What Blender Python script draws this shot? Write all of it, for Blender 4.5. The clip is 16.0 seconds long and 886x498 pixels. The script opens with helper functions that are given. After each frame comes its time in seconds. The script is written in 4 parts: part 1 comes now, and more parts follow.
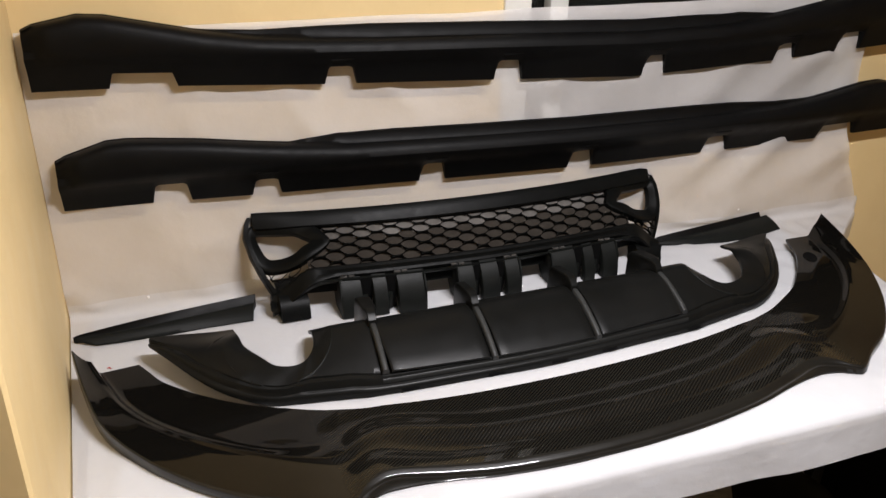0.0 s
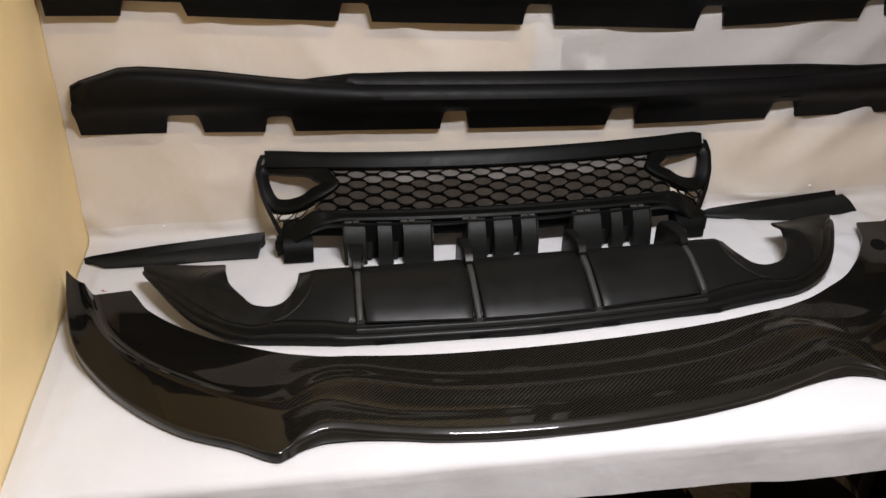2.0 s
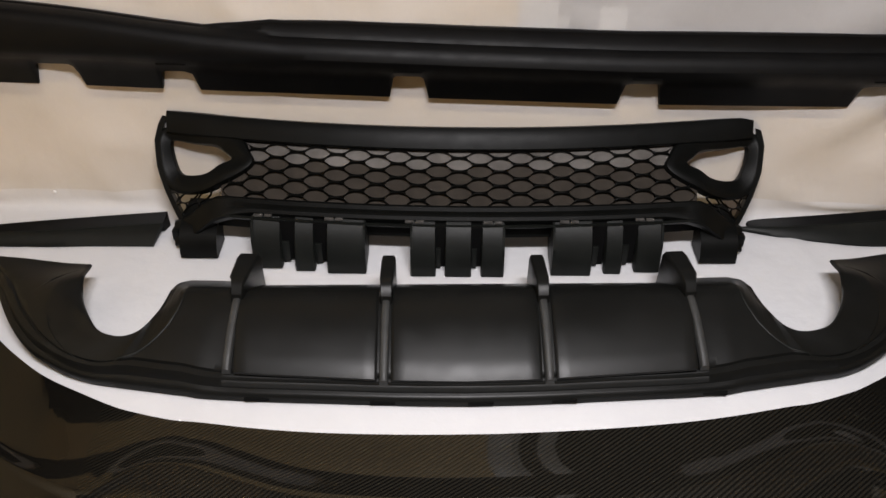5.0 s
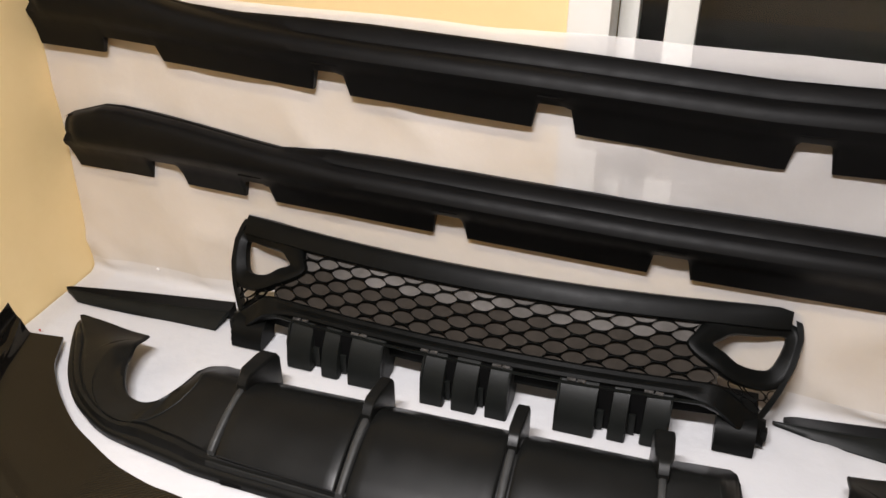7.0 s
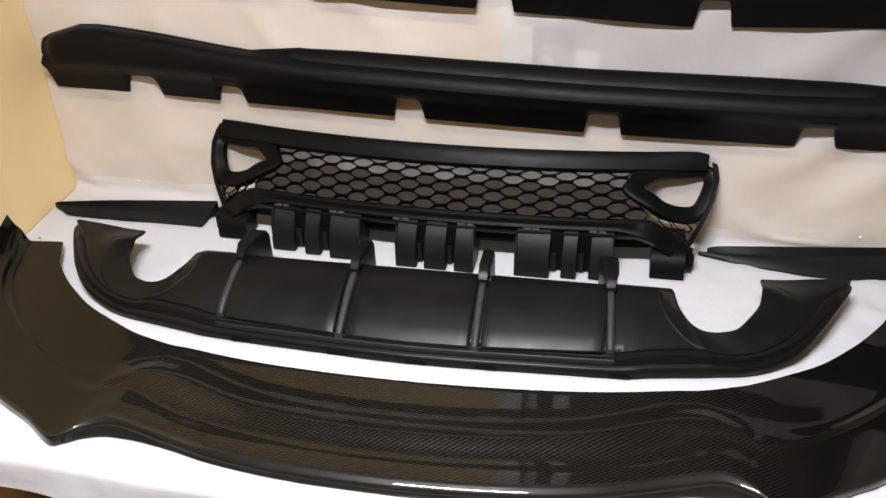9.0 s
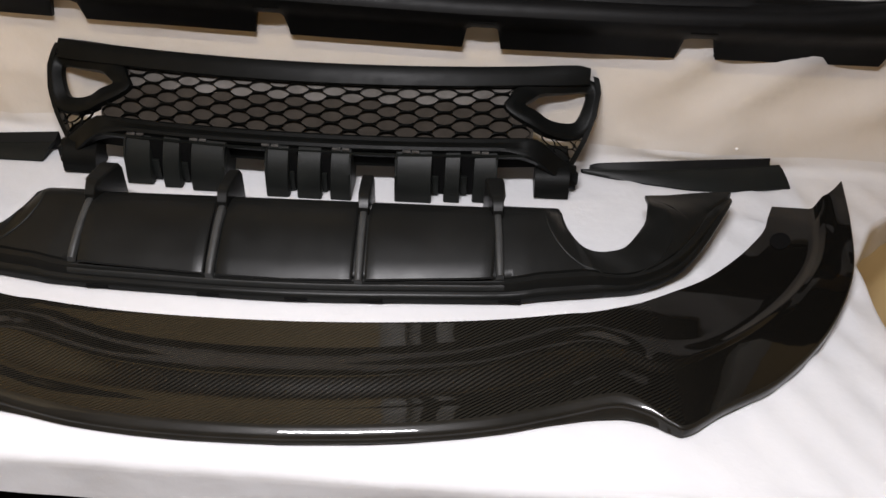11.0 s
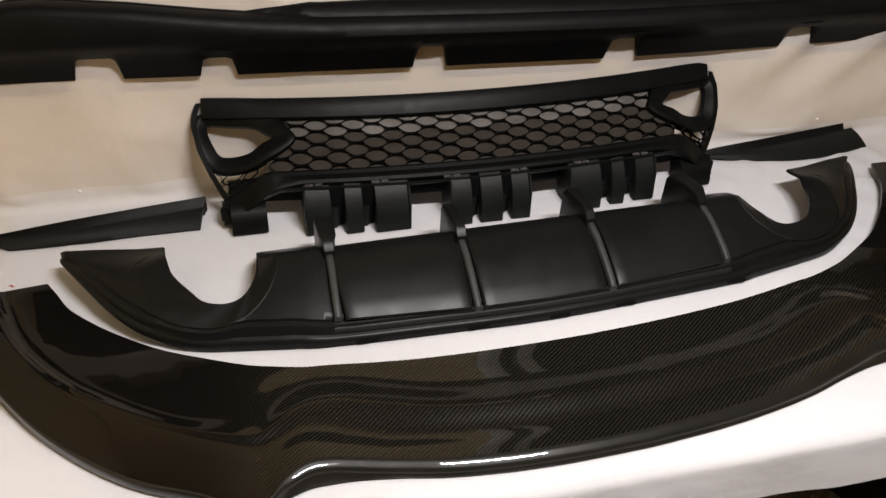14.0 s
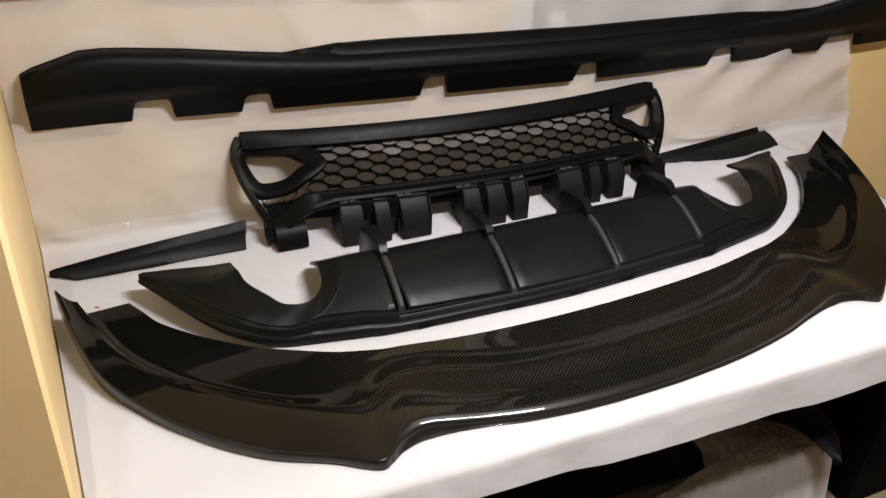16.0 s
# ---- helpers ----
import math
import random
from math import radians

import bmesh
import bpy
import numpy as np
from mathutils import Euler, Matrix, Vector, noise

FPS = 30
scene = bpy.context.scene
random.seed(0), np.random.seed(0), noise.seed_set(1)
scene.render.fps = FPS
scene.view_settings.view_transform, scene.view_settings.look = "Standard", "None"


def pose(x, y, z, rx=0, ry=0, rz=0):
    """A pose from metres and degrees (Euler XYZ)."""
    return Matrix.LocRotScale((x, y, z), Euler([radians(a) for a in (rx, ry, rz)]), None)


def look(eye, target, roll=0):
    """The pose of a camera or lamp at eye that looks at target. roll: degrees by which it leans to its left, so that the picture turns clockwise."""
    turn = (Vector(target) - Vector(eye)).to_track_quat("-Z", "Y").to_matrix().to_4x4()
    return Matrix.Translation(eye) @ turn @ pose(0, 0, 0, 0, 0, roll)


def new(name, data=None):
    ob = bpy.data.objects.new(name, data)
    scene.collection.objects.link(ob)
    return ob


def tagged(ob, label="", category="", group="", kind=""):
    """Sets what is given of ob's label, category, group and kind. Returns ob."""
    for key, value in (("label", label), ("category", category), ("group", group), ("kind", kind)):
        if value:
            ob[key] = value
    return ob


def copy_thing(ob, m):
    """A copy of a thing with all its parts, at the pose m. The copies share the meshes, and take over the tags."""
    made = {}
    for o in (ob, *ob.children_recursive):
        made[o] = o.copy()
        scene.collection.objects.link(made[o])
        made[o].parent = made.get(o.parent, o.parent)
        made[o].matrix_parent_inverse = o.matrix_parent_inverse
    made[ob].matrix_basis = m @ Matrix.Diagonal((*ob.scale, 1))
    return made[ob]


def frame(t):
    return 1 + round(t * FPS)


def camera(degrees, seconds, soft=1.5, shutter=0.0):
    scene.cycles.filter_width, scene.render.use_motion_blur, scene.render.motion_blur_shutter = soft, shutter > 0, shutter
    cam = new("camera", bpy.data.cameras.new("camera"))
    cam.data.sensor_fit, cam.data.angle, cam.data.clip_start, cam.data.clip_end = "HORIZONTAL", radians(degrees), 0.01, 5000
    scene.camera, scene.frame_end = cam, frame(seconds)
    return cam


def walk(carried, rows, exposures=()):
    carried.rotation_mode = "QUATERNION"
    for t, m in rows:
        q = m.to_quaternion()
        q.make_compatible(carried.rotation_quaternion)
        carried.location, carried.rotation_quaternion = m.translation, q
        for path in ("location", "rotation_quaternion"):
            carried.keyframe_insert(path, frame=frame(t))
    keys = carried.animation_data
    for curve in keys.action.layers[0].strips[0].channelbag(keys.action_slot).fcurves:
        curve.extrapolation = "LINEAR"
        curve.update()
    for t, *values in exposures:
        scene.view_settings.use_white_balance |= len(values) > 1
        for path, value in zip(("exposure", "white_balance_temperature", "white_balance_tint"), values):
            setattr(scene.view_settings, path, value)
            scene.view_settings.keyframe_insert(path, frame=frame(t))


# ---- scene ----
cam = camera(55.1, 16.0)
PATH = [
    (0, (0.233, -1.785, 1.731), (0.838, -0.097, 0.845), 1.2),
    (0.5, (0.302, -1.807, 1.699), (0.831, -0.085, 0.831), 0.6),
    (1, (0.405, -1.804, 1.712), (0.806, -0.089, 0.765), -0.1),
    (1.5, (0.488, -1.808, 1.701), (0.79, -0.088, 0.725), -0.1),
    (2, (0.554, -1.79, 1.697), (0.806, -0.069, 0.71), 0.7),
    (2.5, (0.6, -1.776, 1.691), (0.815, -0.06, 0.686), 1.5),
    (3, (0.628, -1.706, 1.708), (0.824, -0.022, 0.647), 1.8),
    (3.2, (0.643, -1.667, 1.691), (0.833, 0.021, 0.634), 1.7),
    (5.3, (0.935, -1.238, 1.681), (0.886, 0.313, 0.419), -0.0),
    (5.5, (0.944, -1.195, 1.692), (0.873, 0.35, 0.424), -0.4),
    (6, (0.987, -1.164, 1.713), (0.781, 0.431, 0.525), -1.0),
    (6.5, (1.133, -1.216, 1.732), (0.739, 0.433, 0.672), 1.0),
    (7, (1.254, -1.293, 1.739), (0.7, 0.346, 0.737), 0.3),
    (7.5, (1.27, -1.382, 1.741), (0.71, 0.269, 0.759), -1.0),
    (8, (1.244, -1.491, 1.722), (0.745, 0.143, 0.683), -1.4),
    (8.5, (1.245, -1.552, 1.718), (0.795, 0.079, 0.651), -1.6),
    (9, (1.267, -1.559, 1.704), (0.875, 0.074, 0.617), -1.9),
    (9.5, (1.333, -1.478, 1.687), (1.048, 0.107, 0.502), -1.7),
    (9.7, (1.37, -1.434, 1.684), (1.101, 0.133, 0.471), -1.5),
    (11.8, (1.125, -1.51, 1.652), (1.127, 0.049, 0.399), 3.1),
    (12, (1.105, -1.494, 1.667), (1.077, 0.031, 0.373), 2.6),
    (12.5, (1.011, -1.453, 1.666), (0.98, 0.068, 0.368), 2.7),
    (13, (0.877, -1.403, 1.653), (0.901, 0.122, 0.358), 0.9),
    (13.5, (0.711, -1.406, 1.654), (0.964, 0.108, 0.372), 3.6),
    (14, (0.483, -1.457, 1.687), (0.907, 0.078, 0.476), 3.0),
    (14.5, (0.376, -1.533, 1.695), (0.896, 0.03, 0.56), 4.4),
    (15, (0.279, -1.637, 1.709), (0.83, -0.098, 0.557), 5.0),
    (15.5, (0.162, -1.638, 1.721), (0.778, -0.094, 0.609), 4.3),
    (16, (0.124, -1.596, 1.729), (0.849, -0.091, 0.629), 4.1),
]
LIGHT = [  # seconds, stops, kelvin, tint
    (0, -0.04, 6450, 10), (1, -0.02, 6360, 10), (2, -0.03, 6450, 10), (3, -0.03, 6500, 10), (5.3, -0.06, 6500, 10), (5.7, 0.03, 6550, 10), (6.2, 0.22, 6650, 10),
    (7, 0.26, 6550, 10), (8, 0.34, 6400, 10), (8.8, 0.41, 6350, 10), (9.5, 0.03, 6150, 10), (12, 0.01, 6600, 10), (13, 0.0, 6720, 10),
    (14, -0.10, 6750, 10), (14.7, 0.02, 6650, 10), (15.5, 0.04, 6700, 10), (16, 0.07, 6650, 10),
]
walk(cam, [(t, look(eye, target, roll)) for t, eye, target, roll in PATH], LIGHT)

# ---- world, lamps, exposure ----
world = bpy.data.worlds.new("world")
world.use_nodes = True
scene.world = world
world.node_tree.nodes["Background"].inputs["Color"].default_value = (0.30, 0.36, 0.45, 1)
world.node_tree.nodes["Background"].inputs["Strength"].default_value = 0.15


# ---- materials ----
def material(name, color, rough=0.5, metal=0.0, coat=0.0, coat_rough=0.03, spec=0.5):
    m = bpy.data.materials.new(name)
    m.use_nodes = True
    b = m.node_tree.nodes["Principled BSDF"]
    b.inputs["Base Color"].default_value = (*color, 1)
    b.inputs["Roughness"].default_value = rough
    b.inputs["Metallic"].default_value = metal
    b.inputs["Coat Weight"].default_value = coat
    b.inputs["Coat Roughness"].default_value = coat_rough
    b.inputs["Specular IOR Level"].default_value = spec
    return m


def node(m, kind, **inputs):
    n = m.node_tree.nodes.new(kind)
    for k, v in inputs.items():
        n.inputs[k.replace("_", " ")].default_value = v
    return n


def wire(m, a, b):
    m.node_tree.links.new(a, b)


def mottle(m, color_a, color_b, scale, detail=6.0, rough_a=None, rough_b=None, bump=0.0, bump_scale=200.0, distance=0.002):
    """Two-scale variation of colour and roughness, with a fine relief."""
    bsdf = m.node_tree.nodes["Principled BSDF"]
    co = node(m, "ShaderNodeTexCoord")
    n1 = node(m, "ShaderNodeTexNoise", Scale=scale, Detail=detail, Roughness=0.6)
    wire(m, co.outputs["Object"], n1.inputs["Vector"])
    ramp = node(m, "ShaderNodeValToRGB")
    ramp.color_ramp.elements[0].position, ramp.color_ramp.elements[1].position = 0.3, 0.7
    ramp.color_ramp.elements[0].color, ramp.color_ramp.elements[1].color = (*color_a, 1), (*color_b, 1)
    wire(m, n1.outputs["Fac"], ramp.inputs["Fac"])
    wire(m, ramp.outputs["Color"], bsdf.inputs["Base Color"])
    if rough_a is not None:
        mr = node(m, "ShaderNodeMapRange")
        mr.inputs["From Min"].default_value, mr.inputs["From Max"].default_value = 0.3, 0.7
        mr.inputs["To Min"].default_value, mr.inputs["To Max"].default_value = rough_a, rough_b
        n2 = node(m, "ShaderNodeTexNoise", Scale=scale * 3.7, Detail=4.0)
        wire(m, co.outputs["Object"], n2.inputs["Vector"])
        wire(m, n2.outputs["Fac"], mr.inputs["Value"])
        wire(m, mr.outputs["Result"], bsdf.inputs["Roughness"])
    if bump:
        n3 = node(m, "ShaderNodeTexNoise", Scale=bump_scale, Detail=5.0)
        wire(m, co.outputs["Object"], n3.inputs["Vector"])
        bp = node(m, "ShaderNodeBump", Strength=bump, Distance=distance)
        wire(m, n3.outputs["Fac"], bp.inputs["Height"])
        wire(m, bp.outputs["Normal"], bsdf.inputs["Normal"])
    return m


SATIN = mottle(material("satin_black_plastic", (0.003, 0.003, 0.003), spec=0.115), (0.0025, 0.0025, 0.0026), (0.0045, 0.0044, 0.0042), 9, rough_a=0.44, rough_b=0.54, bump=0.08, bump_scale=900, distance=0.0006)
MATTE = mottle(material("matte_black_plastic", (0.004, 0.004, 0.004), spec=0.135), (0.0045, 0.0047, 0.0043), (0.0075, 0.0076, 0.0071), 7, rough_a=0.32, rough_b=0.38, bump=0.1, bump_scale=1300, distance=0.0005)
GRILLE = mottle(material("grille_black_plastic", (0.003, 0.003, 0.003), spec=0.09), (0.0024, 0.0026, 0.0024), (0.0042, 0.0045, 0.0042), 14, rough_a=0.38, rough_b=0.46, bump=0.04, bump_scale=800, distance=0.0005)
RIB = mottle(material("pale_rib_plastic", (0.012, 0.012, 0.012), spec=0.24), (0.022, 0.0225, 0.022), (0.040, 0.041, 0.040), 30, rough_a=0.42, rough_b=0.58, bump=0.1, bump_scale=900, distance=0.0005)
STRAP = mottle(material("strap_black_plastic", (0.006, 0.0065, 0.006), spec=0.16), (0.005, 0.0056, 0.005), (0.0075, 0.0085, 0.0075), 20, rough_a=0.46, rough_b=0.50, bump=0.12, bump_scale=900, distance=0.0005)
LEDGE = mottle(material("ledge_black_plastic", (0.01, 0.01, 0.01), spec=0.26), (0.007, 0.0075, 0.007), (0.012, 0.0125, 0.012), 24, rough_a=0.42, rough_b=0.54, bump=0.08, bump_scale=900, distance=0.0005)
# grey-brown puts the shade on the cloth behind the mesh into colour
SHADE_TONE = mottle(material("shaded_cloth_tone", (0.09, 0.08, 0.065), 0.85, spec=0.2), (0.022, 0.0178, 0.0138), (0.035, 0.029, 0.023), 30, bump=0.2, bump_scale=700, distance=0.0008)
# paler mottled tone paints the light on the cloth behind the top cells
LIT_TONE = mottle(material("lit_cloth_tone", (0.3, 0.28, 0.26), 0.8, spec=0.2), (0.040, 0.035, 0.030), (0.15, 0.14, 0.13), 7)
CLIP = mottle(material("scuffed_clip", (0.3, 0.29, 0.27), 0.6), (0.006, 0.0055, 0.005), (0.10, 0.095, 0.088), 140)
RUBBER = material("black_rubber_edge", (0.01, 0.01, 0.01), 0.55)
# near-black for gaps, slots, the hole and crate: shade put into colour
DARK = material("near_black_shade", (0.002, 0.002, 0.002), 0.9, spec=0.1)


def carbon_material():
    m = material("carbon_fibre", (0.02, 0.018, 0.014), 0.38, 0.0, 0.58, 0.03, 0.06)
    bsdf = m.node_tree.nodes["Principled BSDF"]
    co = node(m, "ShaderNodeTexCoord")
    sep = node(m, "ShaderNodeSeparateXYZ")
    wire(m, co.outputs["Object"], sep.inputs["Vector"])

    def math_node(op, a, b=None):
        n = node(m, "ShaderNodeMath")
        n.operation = op
        for i, s in enumerate((a, b)):
            if s is None:
                continue
            if isinstance(s, (int, float)):
                n.inputs[i].default_value = s
            else:
                wire(m, s, n.inputs[i])
        return n.outputs[0]

    gx = math_node("DIVIDE", sep.outputs["X"], 0.0023)
    gy = math_node("DIVIDE", sep.outputs["Y"], 0.00155)
    fx, fy = math_node("FLOOR", gx), math_node("FLOOR", gy)
    twill = math_node("LESS_THAN", math_node("FLOORED_MODULO", math_node("SUBTRACT", fx, fy), 4.0), 2.0)
    wave_x = math_node("ABSOLUTE", math_node("SINE", math_node("MULTIPLY", gx, math.pi)))
    wave_y = math_node("ABSOLUTE", math_node("SINE", math_node("MULTIPLY", gy, math.pi)))
    mix = node(m, "ShaderNodeMix")
    wire(m, twill, mix.inputs[0])
    wire(m, wave_x, mix.inputs[2])
    wire(m, wave_y, mix.inputs[3])
    noise_n = node(m, "ShaderNodeTexNoise", Scale=5.0, Detail=5.0)
    wire(m, co.outputs["Object"], noise_n.inputs["Vector"])
    ramp = node(m, "ShaderNodeMix")
    ramp.data_type = "RGBA"
    ramp.inputs[6].default_value, ramp.inputs[7].default_value = (0.0025, 0.0023, 0.0020, 1), (0.0130, 0.0118, 0.0092, 1)
    level = math_node("MULTIPLY", math_node("ADD", math_node("MULTIPLY", twill, 0.75), math_node("MULTIPLY", mix.outputs[0], 0.2)), math_node("ADD", 0.45, noise_n.outputs["Fac"]))
    # the weave is faded to an even tone towards the ends to fit the camera's view
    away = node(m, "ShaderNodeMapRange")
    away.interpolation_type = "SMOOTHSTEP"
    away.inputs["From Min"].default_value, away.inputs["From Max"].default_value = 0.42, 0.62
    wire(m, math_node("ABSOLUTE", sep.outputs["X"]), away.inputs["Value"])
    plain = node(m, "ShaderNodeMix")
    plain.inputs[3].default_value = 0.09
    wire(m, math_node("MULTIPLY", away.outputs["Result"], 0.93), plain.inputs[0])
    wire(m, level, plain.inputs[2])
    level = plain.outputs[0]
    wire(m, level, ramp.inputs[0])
    wire(m, ramp.outputs[2], bsdf.inputs["Base Color"])
    wire(m, math_node("MULTIPLY", level, 0.07), bsdf.inputs["Specular IOR Level"])
    big = node(m, "ShaderNodeTexNoise", Scale=14.0, Detail=2.0)
    wire(m, co.outputs["Object"], big.inputs["Vector"])
    bp = node(m, "ShaderNodeBump", Strength=0.035, Distance=0.004)
    wire(m, big.outputs["Fac"], bp.inputs["Height"])
    wire(m, bp.outputs["Normal"], bsdf.inputs["Coat Normal"])
    return m


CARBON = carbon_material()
CARBON_EDGE = mottle(material("lacquered_edge", (0.006, 0.006, 0.006), 0.2, 0, 0.42, 0.02, 0.10), (0.008, 0.0074, 0.006), (0.012, 0.011, 0.009), 12, rough_a=0.3, rough_b=0.4)
CLOTH = mottle(material("white_cotton_sheet", (0.8, 0.78, 0.75), 0.9, spec=0.2), (0.72, 0.695, 0.675), (0.78, 0.76, 0.745), 5, bump=0.35, bump_scale=22, distance=0.008)
THIN_CLOTH = CLOTH.copy()
THIN_CLOTH.name = "thin_cotton_sheet"
THIN_CLOTH.node_tree.nodes["Principled BSDF"].inputs["Alpha"].default_value = 0.585
# cooler tint than the wall sheet puts the lamp's whiter light into colour
TABLE_CLOTH = mottle(material("cool_tinted_cotton_sheet", (0.75, 0.755, 0.77), 0.9, spec=0.2), (0.69, 0.69, 0.705), (0.75, 0.75, 0.762), 5, bump=0.35, bump_scale=22, distance=0.008)
TABLE_CLOTH.node_tree.nodes["Principled BSDF"].inputs["Alpha"].default_value = 0.66
PAINT = mottle(material("yellow_wall_paint", (0.76, 0.56, 0.27), 0.6), (0.81, 0.61, 0.30), (0.86, 0.66, 0.345), 4, rough_a=0.5, rough_b=0.7, bump=0.15, bump_scale=60, distance=0.002)
CEILING = mottle(material("pale_ceiling_paint", (0.6, 0.59, 0.56), 0.85), (0.30, 0.275, 0.24), (0.36, 0.33, 0.29), 3)
# floor tone is made up: warm brown to bounce light onto the cloth drop
FLOOR = mottle(material("warm_bounce_floor", (0.01, 0.01, 0.01), 0.7, spec=0.2), (0.19, 0.145, 0.095), (0.25, 0.19, 0.13), 6, rough_a=0.6, rough_b=0.8)
FRAME = mottle(material("white_window_frame", (0.8, 0.79, 0.74), 0.4), (0.78, 0.77, 0.71), (0.83, 0.82, 0.77), 6, rough_a=0.3, rough_b=0.5)
BOARD = mottle(material("grey_table_board", (0.5, 0.5, 0.5), 0.6), (0.50, 0.50, 0.50), (0.58, 0.58, 0.58), 8)
RED = material("red_thread", (0.3, 0.035, 0.03), 0.8)


def glass_material():
    m = bpy.data.materials.new("night_window_glass")
    m.use_nodes = True
    b = m.node_tree.nodes["Principled BSDF"]
    b.inputs["Base Color"].default_value = (0.9, 0.95, 0.95, 1)
    b.inputs["Roughness"].default_value = 0.02
    b.inputs["Transmission Weight"].default_value = 1.0
    b.inputs["IOR"].default_value = 1.45
    return m


GLASS = glass_material()


def plastic_film():
    m = bpy.data.materials.new("clear_plastic_film")
    m.use_nodes = True
    b = m.node_tree.nodes["Principled BSDF"]
    b.inputs["Base Color"].default_value = (0.62, 0.625, 0.63, 1)
    b.inputs["Roughness"].default_value = 0.09
    b.inputs["Alpha"].default_value = 0.45
    return m


FILM = plastic_film()


def glow(name, color, strength):
    m = material(name, (0.9, 0.9, 0.9), 0.5)
    b = m.node_tree.nodes["Principled BSDF"]
    b.inputs["Emission Color"].default_value = (*color, 1)
    b.inputs["Emission Strength"].default_value = strength
    return m


TUBE = glow("lamp_tube", (1.0, 0.965, 0.985), 30.0)


# ---- mesh helpers ----
def part(name, bm, mat, parent=None, label="", smooth=True, angle=35.0):
    me = bpy.data.meshes.new(name)
    bmesh.ops.recalc_face_normals(bm, faces=bm.faces)
    for f in bm.faces:
        f.smooth = smooth
    if smooth:
        lim = radians(angle)
        for e in bm.edges:
            if len(e.link_faces) == 2 and e.calc_face_angle(0.0) > lim:
                e.smooth = False
    bm.to_mesh(me)
    bm.free()
    me.materials.append(mat)
    ob = new(name, me)
    if parent is not None:
        ob.parent = parent
    if label:
        ob["label"] = label
    return ob


def box_bm(lo, hi, bevel=0.0, segs=2, bm=None):
    own = bmesh.new() if bm is None else bm
    r = bmesh.ops.create_cube(own, size=1.0)
    for v in r["verts"]:
        for i in range(3):
            v.co[i] = lo[i] + (v.co[i] + 0.5) * (hi[i] - lo[i])
    if bevel:
        es = list({e for v in r["verts"] for e in v.link_edges})
        bmesh.ops.bevel(own, geom=es, offset=bevel, segments=segs, profile=0.5, affect="EDGES")
    return own


def loft(rings, closed=False, cap=False, bm=None):
    """Quads between successive rings of points; closed: each ring is a loop; cap: close the two end rings."""
    own = bmesh.new() if bm is None else bm
    vs = [[own.verts.new(p) for p in ring] for ring in rings]
    n = len(vs[0])
    for a, b in zip(vs, vs[1:]):
        for i in range(n if closed else n - 1):
            j = (i + 1) % n
            own.faces.new((a[i], a[j], b[j], b[i]))
    if cap:
        own.faces.new(vs[0][::-1])
        own.faces.new(vs[-1])
    return own


def sheet(top, thickness, bm=None):
    """A closed shell from a grid of points (list of rows), thickened downwards along z."""
    own = bmesh.new() if bm is None else bm
    up = [[own.verts.new(p) for p in row] for row in top]
    lo = [[own.verts.new((p[0], p[1], p[2] - thickness)) for p in row] for row in top]
    r, c = len(top), len(top[0])
    for i in range(r - 1):
        for j in range(c - 1):
            own.faces.new((up[i][j], up[i][j + 1], up[i + 1][j + 1], up[i + 1][j]))
            own.faces.new((lo[i][j], lo[i + 1][j], lo[i + 1][j + 1], lo[i][j + 1]))
    for i in range(r - 1):
        own.faces.new((up[i][0], up[i + 1][0], lo[i + 1][0], lo[i][0]))
        own.faces.new((up[i][-1], lo[i][-1], lo[i + 1][-1], up[i + 1][-1]))
    for j in range(c - 1):
        own.faces.new((up[0][j], lo[0][j], lo[0][j + 1], up[0][j + 1]))
        own.faces.new((up[-1][j], up[-1][j + 1], lo[-1][j + 1], lo[-1][j]))
    return own


def curve(points, t):
    """Catmull-Rom through points, t in 0..len-1."""
    n = len(points) - 1
    i = min(int(t), n - 1)
    f = t - i
    p = [points[max(0, min(n, k))] for k in (i - 1, i, i + 1, i + 2)]
    return tuple(0.5 * (2 * b + (c - a) * f + (2 * a - 5 * b + 4 * c - d) * f * f + (3 * b - a - 3 * c + d) * f ** 3) for a, b, c, d in zip(*p))


def table_at(table, x):
    """Linear look-up in a list of (x, value) pairs."""
    if x <= table[0][0]:
        return table[0][1]
    for (x0, y0), (x1, y1) in zip(table, table[1:]):
        if x <= x1:
            return y0 + (y1 - y0) * (x - x0) / (x1 - x0)
    return table[-1][1]


def smoothstep(a, b, x):
    u = max(0.0, min(1.0, (x - a) / (b - a)))
    return u * u * (3 - 2 * u)


def thing(name, m, label, category, group="", kind=""):
    ob = new(name)
    ob.empty_display_size = 0.05
    ob.matrix_world = m
    return tagged(ob, label, category, group, kind)


# ---- the room ----
TOP = 0.75          # table top
CLOTH_TOP = 1.37    # upper edge of the backdrop sheet
WIN_X0, WIN_X1, WIN_Z0, WIN_Z1 = 1.068, 2.02, 1.02, 2.25


def wall(name, lo, hi, label):
    return tagged(part(name, box_bm(lo, hi), PAINT, smooth=False), label, "wall", kind="structure")


tagged(part("floor", box_bm((-2.2, -4.2, -0.1), (3.6, 0.6, 0.0)), FLOOR, smooth=False), "brown room floor, tone chosen to bounce warm light upwards", "floor", kind="structure")
tagged(part("ceiling", box_bm((-2.2, -4.2, 2.7), (3.6, 0.6, 2.8)), CEILING, smooth=False), "plain dull beige painted room ceiling", "ceiling", kind="structure")
